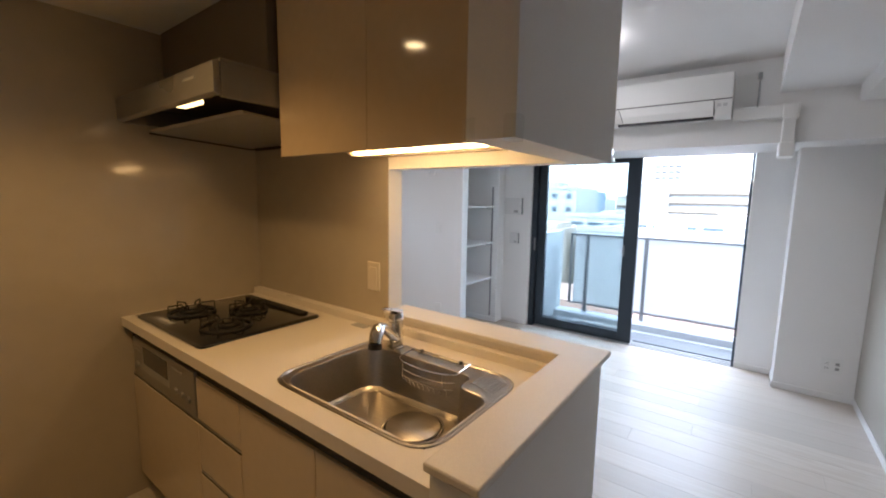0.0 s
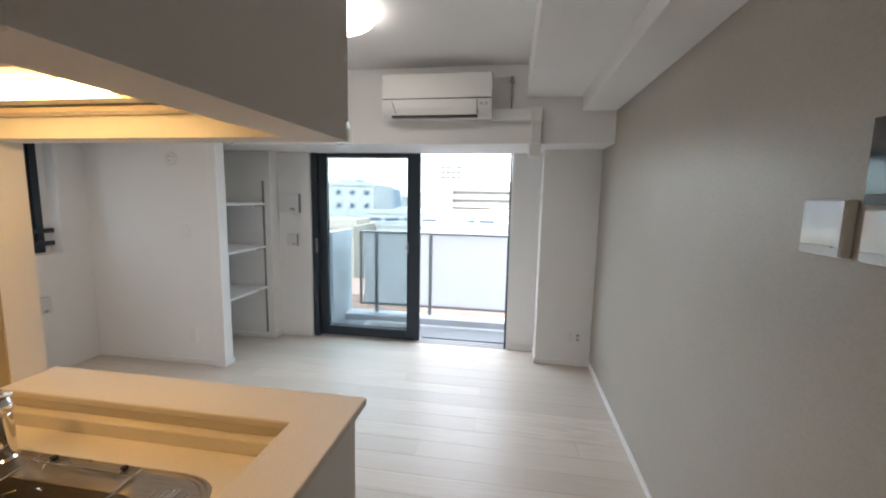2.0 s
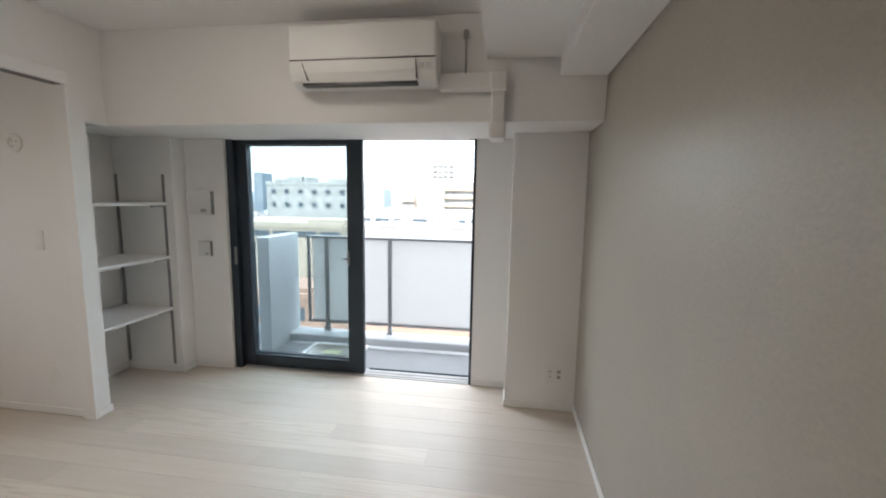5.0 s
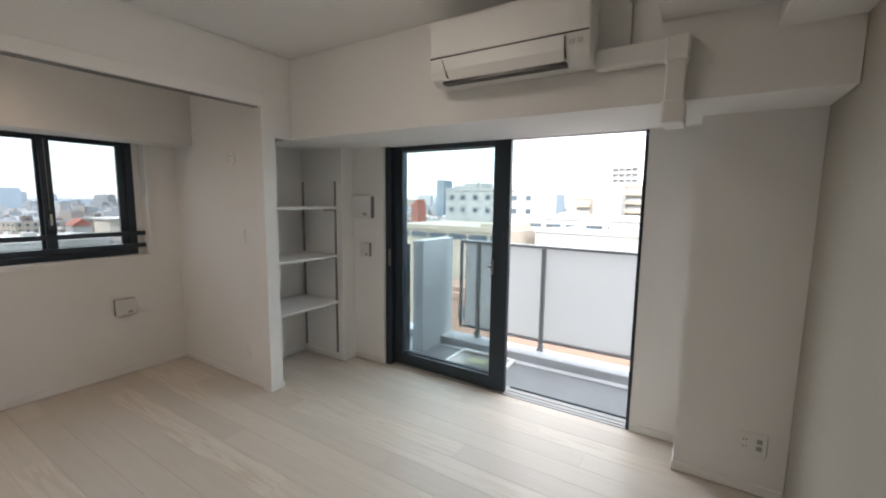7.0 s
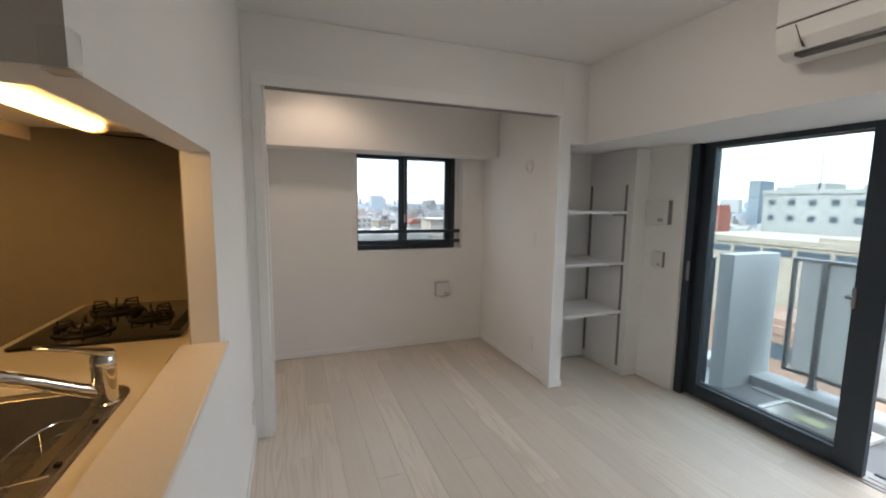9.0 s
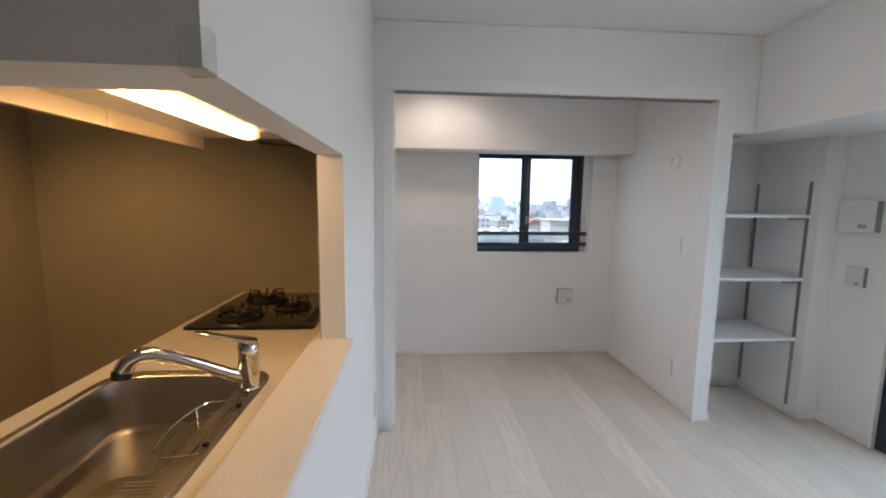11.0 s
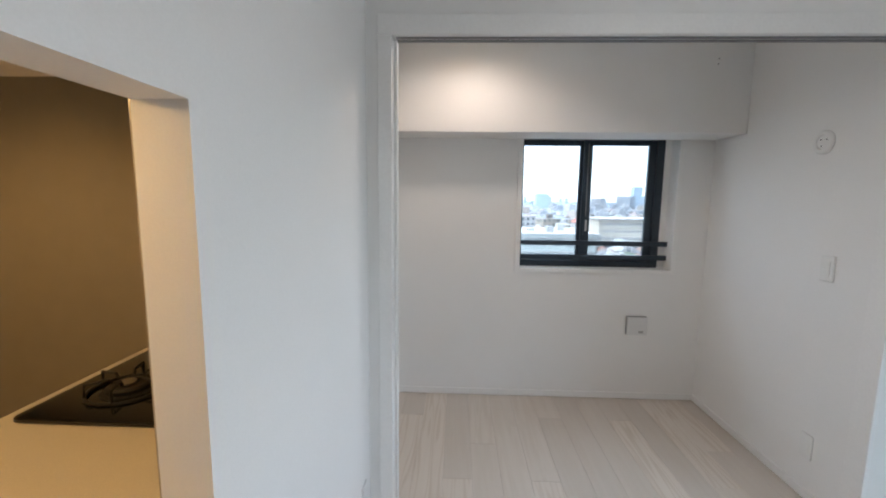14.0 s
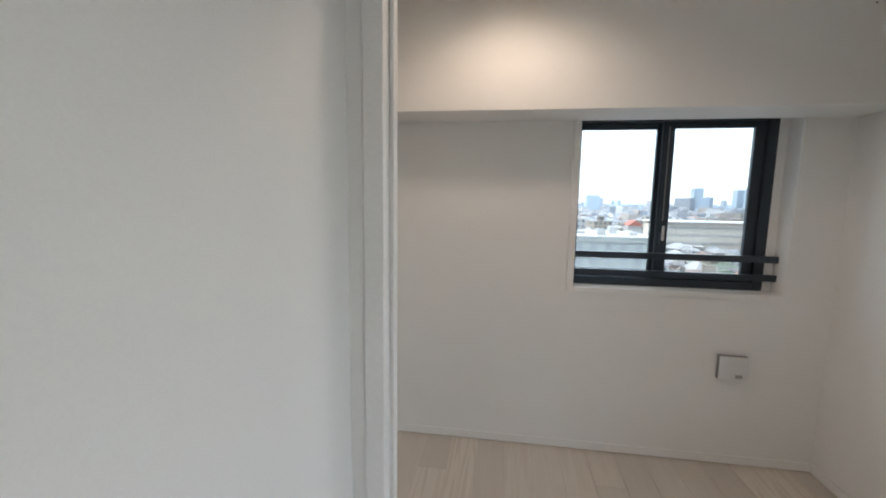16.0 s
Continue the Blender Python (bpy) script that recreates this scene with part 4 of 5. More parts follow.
grill_unit = unit("grill_cabinet", "cream drawer unit below the built-in fish grill", -2.165, -1.49, [(-2.165, -1.49, 0.10, 0.588, "drawer")])
unit("drawer_cabinet", "narrow cream three-drawer unit", -1.49, -1.176, [(-1.49, -1.176, 0.10, 0.388, "drawer"), (-1.49, -1.176, 0.408, 0.588, "drawer"), (-1.49, -1.176, 0.608, 0.772, "drawer_front")])
unit("sink_cabinet", "cream two-door cabinet below the sink", -1.176, -0.3665, [(-1.176, -0.78, 0.10, 0.772, "door"), (-0.78, -0.3665, 0.10, 0.772, "door")])
gp = holder("fish_grill", (-1.82, 0.6, 0.7), "silver fish grill front with a dark window", "grill")
part("panel", boxes((-2.125, -1.495, YF - 0.004, YF + 0.02, 0.612, 0.786, 0.003)), HOODMETAL, gp, "silver-grey control panel")
part("grill_window", boxes((-1.995, -1.735, YF - 0.0075, YF - 0.0042, 0.688, 0.766, 0.0015)), BLACKGLASS, gp, "dark grill window")
part("window_bezel", boxes((-2.01, -1.72, YF - 0.0058, YF - 0.0041, 0.655, 0.778, 0.0015)), GREYPLASTIC, gp)
for kx in (-2.075, -1.66, -1.60, -1.54):
    bm = bmesh.new()
    rod(bm, (kx, YF - 0.004, 0.668), (kx, YF - 0.012, 0.668), 0.012, 20)
    part("knob", bm, HOODMETAL, gp, smooth=True)
for bx0, bx1, bz in ((-1.69, -1.64, 0.752), (-1.62, -1.60, 0.752), (-2.10, -2.04, 0.754), (-2.10, -2.05, 0.733)):
    part("button", boxes((bx0, bx1, YF - 0.006, YF - 0.0042, bz - 0.004, bz + 0.004)), GREYPLASTIC, gp)

# ---------------------------------------------------------------- wall cabinets
CF = 0.830
wc = holder("wall_cabinet", (-0.76, 0.99, 1.57), "glossy taupe two-door wall cabinet", "cabinet")
part("body", boxes((-1.252, -0.3815, CF + 0.019, 1.2395, 1.610, ZK - 0.001)), DRAWER, wc, "cream carcass and underside")
part("door", boxes((-1.2565, -0.8216, CF, CF + 0.018, 1.567, ZK - 0.003, 0.0015)), CABINET, wc)
part("door", boxes((-0.8204, -0.3825, CF, CF + 0.018, 1.567, ZK - 0.003, 0.0015)), CABINET, wc)
part("bottom_panel", boxes((-1.251, -0.382, CF + 0.0195, 1.1838, 1.606, 1.6099)), COUNTER, wc, "cream underside panel")
part("rear_strip", boxes((-1.252, -0.382, 1.196, 1.2395, 1.594, 1.6058, 0.002)), DRAWER, wc)
part("groove", boxes((-1.252, -0.382, 1.184, 1.1955, 1.6035, 1.6059)), GAP, wc, "dark groove in the cabinet's underside")
ul = holder("cabinet_light", (-0.82, 1.045, 1.606), "lit warm tube light under the wall cabinet", "light")
part("housing", boxes((-1.125, -0.490, 1.014, 1.077, 1.6025, 1.6058, 0.001)), PLASTIC, ul)
dome = [(1.0455 - 0.034 * math.cos(k * math.pi / 12), 1.6023 - 0.019 * math.sin(k * math.pi / 12)) for k in range(13)]
part("diffuser", prism(dome, "x", -1.098, -0.542), TUBE, ul, "glowing warm diffuser", smooth=True)
for e0, e1 in ((-1.128, -1.0982), (-0.5418, -0.486)):
    part("end_cap", prism([(1.0455 - 0.0355 * math.cos(k * math.pi / 12), 1.6024 - 0.0205 * math.sin(k * math.pi / 12)) for k in range(13)], "x", e0, e1, 0.002), ENDCAP, ul, "milky end cap", smooth=True)

# clear corner guards on the hanging wall
for gx, gy, sx, sy in ((-0.3815, 0.6805, 1, 1), (-0.2705, 0.6805, -1, 1), (-0.2705, YK1 + 0.0015, -1, -1)):
    cgd = holder("corner_guard", (gx, gy, 1.55), "clear plastic corner guard on the hanging wall", "corner guard", "corner guards")
    d, w, o2 = 0.0035, 0.024, 0.001
    bm = prism([(gx - sx * o2, gy - sy * o2), (gx + sx * w, gy - sy * o2), (gx + sx * w, gy - sy * (o2 + d)), (gx - sx * (o2 + d), gy - sy * (o2 + d)), (gx - sx * (o2 + d), gy + sy * w), (gx - sx * o2, gy + sy * w)], "z", 1.5455, 1.588, 0.0014)
    part("guard", bm, CLEARPLASTIC, cgd, smooth=True)
    lo_x, hi_x = sorted((gx - sx * (o2 + d), gx + sx * w))
    lo_y, hi_y = sorted((gy - sy * (o2 + d), gy + sy * w))
    part("foot_plate", boxes((lo_x, hi_x, lo_y, hi_y, 1.5415, 1.5454, 0.0015)), CLEARPLASTIC, cgd, smooth=True)

# ---------------------------------------------------------------- range hood
hd = holder("range_hood", (-1.66, 0.9, 1.72), "grey metal range hood with a lit lamp below", "range hood")
HL, HR, HF = -2.166, -1.268, 0.617
part("front_panel", prism([(HF + 0.014, 1.740), (HF, 1.748), (HF, 1.836), (HF + 0.008, 1.844), (HF + 0.022, 1.844), (HF + 0.022, 1.740)], "x", HL, HR, 0.003), HOODMETAL, hd, smooth=True)
part("side_panel", boxes((HR - 0.014, HR, HF + 0.0221, 1.2395, 1.735, 1.844, 0.002)), HOODMETAL, hd)
part("side_panel", boxes((HL, HL + 0.014, HF + 0.0221, 1.2395, 1.735, 1.844, 0.002)), HOODMETAL, hd)
part("top_panel", boxes((HL, HR, HF + 0.0221, 1.2395, 1.8445, 1.852, 0.002)), HOODMETAL, hd)
part("filter", boxes((HL + 0.015, HR - 0.015, HF + 0.0225, 1.2395, 1.812, 1.8435)), material("filter_brown", (0.06, 0.042, 0.03), 0.45, grain=120, amount=0.3, bump=0.3, bump_scale=200), hd, "dark brown filter opening")
part("duct_cover", boxes((HL + 0.02, HR - 0.004, 0.800, 1.2395, 1.8525, ZK - 0.002, 0.003)), DUCTPAINT, hd, "dark grey duct cover")
part("rectifier_plate", prism([(0.715, 1.712), (0.727, 1.702), (1.19, 1.680), (1.215, 1.684), (1.215, 1.692), (1.19, 1.688), (0.729, 1.710)], "x", HL + 0.05, HR - 0.03, 0.001), HOODMETAL, hd, "hanging grey rectifier plate")
part("plate_rim", prism([(0.719, 1.7025), (1.19, 1.6755), (1.22, 1.680), (1.22, 1.6735), (1.19, 1.669), (0.719, 1.696)], "x", HL + 0.044, HL + 0.052), GAP, hd, "dark edge of the plate")
part("plate_rim", boxes((HL + 0.05, HR - 0.03, 1.212, 1.222, 1.668, 1.682)), GAP, hd, "dark edge of the plate")
for hx in (HL + 0.12, HR - 0.10):
    part("plate_hanger", boxes((hx, hx + 0.010, 1.10, 1.112, 1.690, 1.8119)), BLACKIRON, hd)
part("control_strip", boxes((-1.48, -1.39, HF - 0.002, HF + 0.0005, 1.802, 1.813, 0.0008)), GREYPLASTIC, hd, "small pale switch strip")
part("lamp_housing", boxes((-1.72, -1.48, HF + 0.040, HF + 0.090, 1.768, 1.8118, 0.003)), BLACKIRON, hd)
part("lamp_lens", boxes((-1.675, -1.525, HF + 0.046, HF + 0.084, 1.7525, 1.7678, 0.004)), glow("lit_hood_lens", (1.0, 0.58, 0.20), 0.5), hd, "lit hood lamp lens")

# ---------------------------------------------------------------- switches, outlets, vents
def plate(name, label, category, wall, u, z, w, h, depth=0.008, keys=(), face=None):
    """A plate on a wall: wall gives the axis, the wall's place and which way it faces."""
    axis, at, way = wall

    def spec(u0, u1, d0, d1, z0, z1, bev):
        lo, hi = sorted((at + way * d0, at + way * d1))
        return (lo, hi, u0, u1, z0, z1, bev) if axis == "x" else (u0, u1, lo, hi, z0, z1, bev)
    o = holder(name, (at, u, z) if axis == "x" else (u, at, z), label, category)
    part("plate", boxes(spec(u - w / 2, u + w / 2, 0.0003, depth, z - h / 2, z + h / 2, min(0.004, depth * 0.4))), face or PLASTIC, o)
    for nm, du, dz, kw, kh, mat, lift in keys:
        part(nm, boxes(spec(u + du - kw / 2, u + du + kw / 2, depth - 0.001, depth + lift, z + dz - kh / 2, z + dz + kh / 2, 0.0006)), mat, o)
    return o


SOUTHFACE, NORTHFACE = -1, 1
plate("light_switch", "white wall switch plate on the alcove wall", "switch", ("y", YN0, SOUTHFACE), -2.50, 1.12, 0.07, 0.12, 0.009, [("rocker", 0, 0.018, 0.04, 0.03, PLASTIC, 0.003), ("rocker", 0, -0.018, 0.04, 0.03, PLASTIC, 0.003)])
plate("wall_outlet", "white outlet plate near the alcove floor", "outlet", ("y", YN0, SOUTHFACE), -2.49, 0.26, 0.07, 0.12, 0.008, [("socket", 0, 0.0, 0.04, 0.06, PLASTIC, 0.002)])
plate("wall_outlet", "white outlet plate near the foot of the kitchen wall", "outlet", ("y", YK1, NORTHFACE), -2.08, 0.225, 0.07, 0.12, 0.008, [("socket", 0, 0.0, 0.04, 0.06, PLASTIC, 0.002)])
plate("light_switch", "cream switch plate on the kitchen back panel", "switch", ("y", YK0 - 0.004, SOUTHFACE), -1.222, 1.086, 0.074, 0.125, 0.009, [("rocker", 0, 0, 0.045, 0.08, BEIGEPLASTIC, 0.003)], face=BEIGEPLASTIC)
o = plate("wall_outlet", "white double outlet plate with aerial sockets", "outlet", ("y", 3.992, SOUTHFACE), 0.65, 0.258, 0.118, 0.12, 0.008, [("socket", -0.028, 0.0, 0.04, 0.075, PLASTIC, 0.002)])
for dz in (0.018, -0.018):
    for dx in (-0.034, -0.022):
        part("slit", boxes((0.65 + dx - 0.0012, 0.65 + dx + 0.0012, 3.9812, 3.983, 0.258 + dz - 0.006, 0.258 + dz + 0.006)), GAP, o)
    part("aerial_socket", boxes((0.668, 0.69, 3.981, 3.9845, 0.247 + dz, 0.269 + dz, 0.001)), GREYPLASTIC, o)


def vent(name, label, wall, u, z, w, h, depth):
    """A square cover held off the wall by a core darkened as its shadow."""
    axis, at, way = wall
    o = holder(name, (at, u, z) if axis == "x" else (u, at, z), label, "vent")

    def slab(nm, d0, d1, du, dz, cu, cz, mat, bev, lab=""):
        lo, hi = sorted((at + way * d0, at + way * d1))
        lat = (u + cu - du / 2, u + cu + du / 2)
        spec = (lo, hi, *lat, z + cz - dz / 2, z + cz + dz / 2, bev) if axis == "x" else (*lat, lo, hi, z + cz - dz / 2, z + cz + dz / 2, bev)
        part(nm, boxes(spec), mat, o, lab)
    slab("core", 0.0003, depth * 0.8, w * 0.985, h * 0.985, 0, 0, VENTSHADE, 0.002, "vent core, dark grey as the shade behind the cover")
    slab("cover", depth * 0.8, depth, w, h, 0, 0, COVERPLASTIC, 0.002)
    slab("tab", depth - 0.001, depth + 0.001, w * 0.24, h * 0.14, w * 0.2, -h * 0.32, GREYPLASTIC, 0.0)
    return o


vent("air_vent", "square white ventilation cover beside the balcony door", ("y", 4.21, SOUTHFACE), -2.058, 1.344, 0.200, 0.182, 0.05)
vent("air_vent", "small square white ventilation cover beside the balcony door", ("y", 4.21, SOUTHFACE), -2.045, 0.984, 0.105, 0.118, 0.03)
vent("air_vent", "small square white ventilation cover on the alcove wall", ("x", XA, NORTHFACE), 2.938, 0.548, 0.138, 0.128, 0.035)
rz = holder("wall_rosette", (-2.60, YN0, 1.695), "round white wall rosette on the alcove wall", "rosette")
bm = bmesh.new()
loft(bm, [[(-2.60 + r * math.cos(k * math.tau / 32), YN0 - d, 1.695 + r * math.sin(k * math.tau / 32)) for k in range(32)] for r, d in ((0.055, 0.0005), (0.055, 0.008), (0.048, 0.014), (0.034, 0.014), (0.032, 0.006), (0.01, 0.006))])
part("ring", bm, PLASTIC, rz, smooth=True)
for a in (0.6, 2.4, 4.2):
    part("slot", boxes((-2.60 + 0.02 * math.cos(a) - 0.004, -2.60 + 0.02 * math.cos(a) + 0.004, YN0 - 0.0075, YN0 - 0.0055, 1.695 + 0.02 * math.sin(a) - 0.002, 1.695 + 0.02 * math.sin(a) + 0.002)), GAP, rz)
for z in (2.235, 2.205):
    structure("screw_hole", boxes((-3.1355, -3.1335, 3.17, 3.176, z - 0.003, z + 0.003)), GAP, "small screw hole in the alcove beam", "screw hole")

# remote panels on the grey wall
GLOSSWHITE = material("gloss_white_panel", (0.72, 0.73, 0.72), 0.04, coat=1.0, ior=1.9)


def panel(name, label, y0, y1, z0, z1, dark=False):
    o = holder(name, (XG, (y0 + y1) / 2, z0), label, "remote panel")
    part("case", boxes((XG - 0.022, XG - 0.0003, y0, y1, z0, z1, 0.003)), GREYPLASTIC if dark else PLASTIC, o)
    part("face", boxes((XG - 0.0255, XG - 0.0221, y0 + 0.002, y1 - 0.002, z0 + 0.022, z1 - 0.002, 0.001)), BLACKGLASS if dark else GLOSSWHITE, o, "black screen" if dark else "mirror-gloss white face")
    part("flap", boxes((XG - 0.0255, XG - 0.0221, y0 + 0.002, y1 - 0.002, z0 + 0.002, z0 + 0.020, 0.001)), BLACKPLASTIC if dark else GLOSSWHITE, o)
    part("indicator", boxes((XG - 0.0265, XG - 0.0245, y0 + 0.02, y0 + 0.026, z0 + 0.0195, z0 + 0.0225)), GREYPLASTIC, o)
    return o


panel("heater_remote", "glossy white water-heater remote panel on the grey wall", 1.436, 1.56, 1.319, 1.442)
panel("floor_heating_remote", "glossy white remote panel below the intercom", 1.262, 1.388, 1.319, 1.424)
panel("intercom", "dark intercom with a black screen on the grey wall", 1.24, 1.396, 1.430, 1.60, True)

# ---------------------------------------------------------------- city below
GROUND = -27.0


def facade_mat(name, colour):
    return material(name, colour, 0.8, grain=0.8, amount=0.05, stain=0.08, stain_scale=0.12)


WHITEWALL = facade_mat("white_render", (0.29, 0.29, 0.285))
BEIGEWALL = facade_mat("beige_render", (0.30, 0.26, 0.215))
GREYWALL = facade_mat("grey_render", (0.42, 0.42, 0.42))
REDWALL = facade_mat("red_brick_wall", (0.26, 0.09, 0.065))
BLUEWALL = facade_mat("blue_glass_wall", (0.15, 0.19, 0.23))
# paler copy of the dark window, with distance haze in its colour
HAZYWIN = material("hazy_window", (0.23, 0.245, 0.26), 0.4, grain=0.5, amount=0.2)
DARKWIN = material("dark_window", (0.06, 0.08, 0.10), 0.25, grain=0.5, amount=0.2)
ROOFGREY = facade_mat("grey_roof", (0.30, 0.30, 0.29))


def building(name, label, az0, az1, el_top, dist, depth, wall, cols, rows, storey=3.2, win_w=0.5, win_h=0.45, bands=False, base=GROUND, extras=(), poles=(), piers=0):
    """A building whose front stands dist metres off between two bearings (degrees, clockwise from +y), its windows in rows from the top."""
    x0, x1 = dist * math.tan(radians(az0)), dist * math.tan(radians(az1))
    top = 1.4 + math.hypot(dist, (x0 + x1) / 2) * math.tan(radians(el_top))
    b = holder(name, ((x0 + x1) / 2, dist, base), label, "building")
    part("wall", boxes((x0, x1, dist, dist + depth, base, top)), wall, b)
    part("roof", boxes((x0 - 0.15, x1 + 0.15, dist - 0.15, dist + 0.25, top - 0.1, top + 0.5), (x0, x1, dist + 0.25, dist + depth, top, top + 0.12)), wall, b)
    w = (x1 - x0) / max(cols, 1)
    # beyond 100 m the haze-tinted window colour is taken
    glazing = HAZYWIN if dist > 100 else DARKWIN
    if bands:
        for r in range(rows):
            z = top - (r + 1) * storey
            part("balcony", boxes((x0 + 0.2, x1 - 0.2, dist - 1.1, dist + 0.02, z, z + 1.1)), wall, b)
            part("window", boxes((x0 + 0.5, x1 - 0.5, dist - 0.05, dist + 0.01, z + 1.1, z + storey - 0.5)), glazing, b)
    else:
        for r in range(rows):
            for c in range(cols):
                cx, z = x0 + (c + 0.5) * w, top - (r + 0.75) * storey
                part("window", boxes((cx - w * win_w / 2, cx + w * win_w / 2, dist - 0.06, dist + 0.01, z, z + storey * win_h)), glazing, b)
    for pole, h in poles:
        px = x0 + (x1 - x0) * pole
        part("antenna", boxes((px - 0.12, px + 0.12, dist + 3, dist + 3.24, top, top + h)), GREYWALL, b)
    for c in range(piers):
        px = x0 + (x1 - x0) * c / (piers - 1)
        part("pier", boxes((px - 0.35, px + 0.35, dist - 1.25, dist + 0.02, base, top)), wall, b)
    for ex0, ex1, h, d0 in extras:
        part("roof_house", boxes((x0 + (x1 - x0) * ex0, x0 + (x1 - x0) * ex1, dist + d0, dist + d0 + 5, top, top + h)), wall, b)
    return b


building("office_building", "white rendered office block with small dark windows", -31.0, -18.9, 1.3, 70, 12, WHITEWALL, 7, 2, 2.3, 0.34, 0.36, extras=((0.12, 0.34, 1.5, 3), (0.62, 0.80, 1.1, 1)), poles=((0.30, 6.0), (0.92, 5.5), (0.985, 5.0)))
building("warehouse", "low beige roofed hall", -40, -21.5, -4.0, 46, 18, BEIGEWALL, 7, 1, 1.5, 0.86, 0.45, extras=((0.75, 0.98, 0.8, 2),))
building("parking_deck", "long low white parking deck with open bays", -20.0, 14, -2.4, 58, 20, WHITEWALL, 13, 1, 1.9, 0.74, 0.36, extras=((0.10, 0.16, 0.7, 4), (0.36, 0.40, 0.5, 3), (0.5, 0.62, 0.6, 6)))
building("deck_annex", "low white annex with rooftop machines", -18.5, 12, -4.2, 50, 7.5, WHITEWALL, 0, 0, extras=((0.12, 0.15, 0.5, 1.5), (0.30, 0.35, 0.9, 1.5), (0.37, 0.40, 0.7, 1.2), (0.55, 0.60, 0.5, 1.8)))
building("apartment_block", "beige apartment block with balcony bands", -8.4, 6, 1.9, 130, 14, BEIGEWALL, 1, 4, 2.5, bands=True)
building("apartment_block", "white apartment block with rooftop sheds", -11.9, -8.6, 1.5, 122, 12, WHITEWALL, 2, 2, 3, 0.3, 0.3, extras=((0.5, 0.95, 2.0, 2), (0.1, 0.3, 1.0, 2)))
building("tower_block", "white residential tower with balcony bands", -9.9, -7.0, 4.8, 240, 12, WHITEWALL, 1, 9, 2.9, bands=True, extras=((0.35, 0.65, 1.2, 2),), piers=5)
building("glass_tower", "blue-grey glass office tower", -33.0, -32.0, 2.6, 420, 20, BLUEWALL, 4, 8, 4, 0.8, 0.6)
building("glass_tower", "grey office tower behind the white block", -30.6, -28.6, 1.9, 450, 20, GREYWALL, 4, 4, 4, 0.7, 0.5)
building("red_building", "red brick building with pale bands", -36.1, -35.2, -0.9, 120, 5, REDWALL, 3, 4, 2.2, 0.5, 0.3, extras=((0.3, 0.9, 1.3, 0.2), (0.5, 0.8, 2.2, 0.1)))
building("dark_tower", "dark blue-grey slab beside the office block", -18.8, -17.9, 0.9, 78, 14, BLUEWALL, 1, 3, 2.5, 0.6, 0.5)
building("apartment_block", "cream apartment block far behind", -17.2, -15.2, -0.1, 150, 12, WHITEWALL, 1, 4, 2.6, bands=True)
building("apartment_block", "brown and white apartment block far behind", -14.0, -12.2, 0.3, 135, 12, BEIGEWALL, 1, 4, 2.6, bands=True)
building("brick_apartment", "low orange-brown brick block below the balcony", -34, 10, -14.5, 36, 9, facade_mat("orange_brick", (0.25, 0.16, 0.125)), 8, 3, 2.7, 0.42, 0.45, extras=((0.10, 0.22, 0.8, 1), (0.45, 0.52, 0.6, 2), (0.70, 0.84, 0.7, 1)))
lb = holder("low_block", (-95, 20, GROUND), "pale green-grey low block among houses", "building")
part("wall", boxes((-104, -88, 9, 31, GROUND, -6.2)), facade_mat("pale_green_render", (0.30, 0.33, 0.32)), lb)
part("roof", boxes((-104.2, -87.8, 8.8, 31.2, -6.2, -5.9)), GREYWALL, lb)
part("roof_house", boxes((-101, -97, 11, 15, -5.9, -3.6)), WHITEWALL, lb)
for zt in (-7.4, -10.4, -13.4):
    for k in range(7):
        part("window", boxes((-88.0, -87.9, 10.6 + k * 2.9, 11.8 + k * 2.9, zt - 1.2, zt)), HAZYWIN, lb)
    part("string_course", boxes((-88.0, -87.7, 9.0, 31.0, zt + 0.35, zt + 0.6)), WHITEWALL, lb)
for ux, uy, uh in ((-91, 13, 1.0), (-93, 18, 0.7), (-90, 21.5, 1.3), (-95, 25, 1.6), (-90.5, 28, 0.8)):
    part("roof_unit", boxes((ux - 1.0, ux + 1.0, uy - 0.8, uy + 0.8, -5.9, -5.9 + uh)), WHITEWALL, lb)

def city_mat(name, cols):
    m = bpy.data.materials.new(name)
    m.use_nodes = True
    nodes, links = m.node_tree.nodes, m.node_tree.links
    geo, ramp = nodes.new("ShaderNodeNewGeometry"), nodes.new("ShaderNodeValToRGB")
    ramp.color_ramp.interpolation = "CONSTANT"
    els = ramp.color_ramp.elements
    els[0].color = (*cols[0], 1)
    els[1].position, els[1].color = 1 / len(cols), (*cols[1], 1)
    for k, c in enumerate(cols[2:]):
        els.new((k + 2) / len(cols)).color = (*c, 1)
    links.new(geo.outputs["Random Per Island"], ramp.inputs[0])
    links.new(ramp.outputs[0], nodes["Principled BSDF"].inputs["Base Color"])
    nodes["Principled BSDF"].inputs["Roughness"].default_value = 0.8
    return m


WALLS = ((0.30, 0.30, 0.29), (0.22, 0.21, 0.19), (0.36, 0.35, 0.34), (0.25, 0.23, 0.20), (0.19, 0.19, 0.20), (0.28, 0.25, 0.21), (0.33, 0.33, 0.33), (0.16, 0.13, 0.11))
ROOFS = ((0.13, 0.13, 0.14), (0.19, 0.12, 0.09), (0.10, 0.11, 0.13), (0.24, 0.24, 0.24), (0.16, 0.11, 0.09), (0.22, 0.10, 0.07), (0.30, 0.30, 0.30), (0.08, 0.10, 0.07), (0.17, 0.18, 0.20))
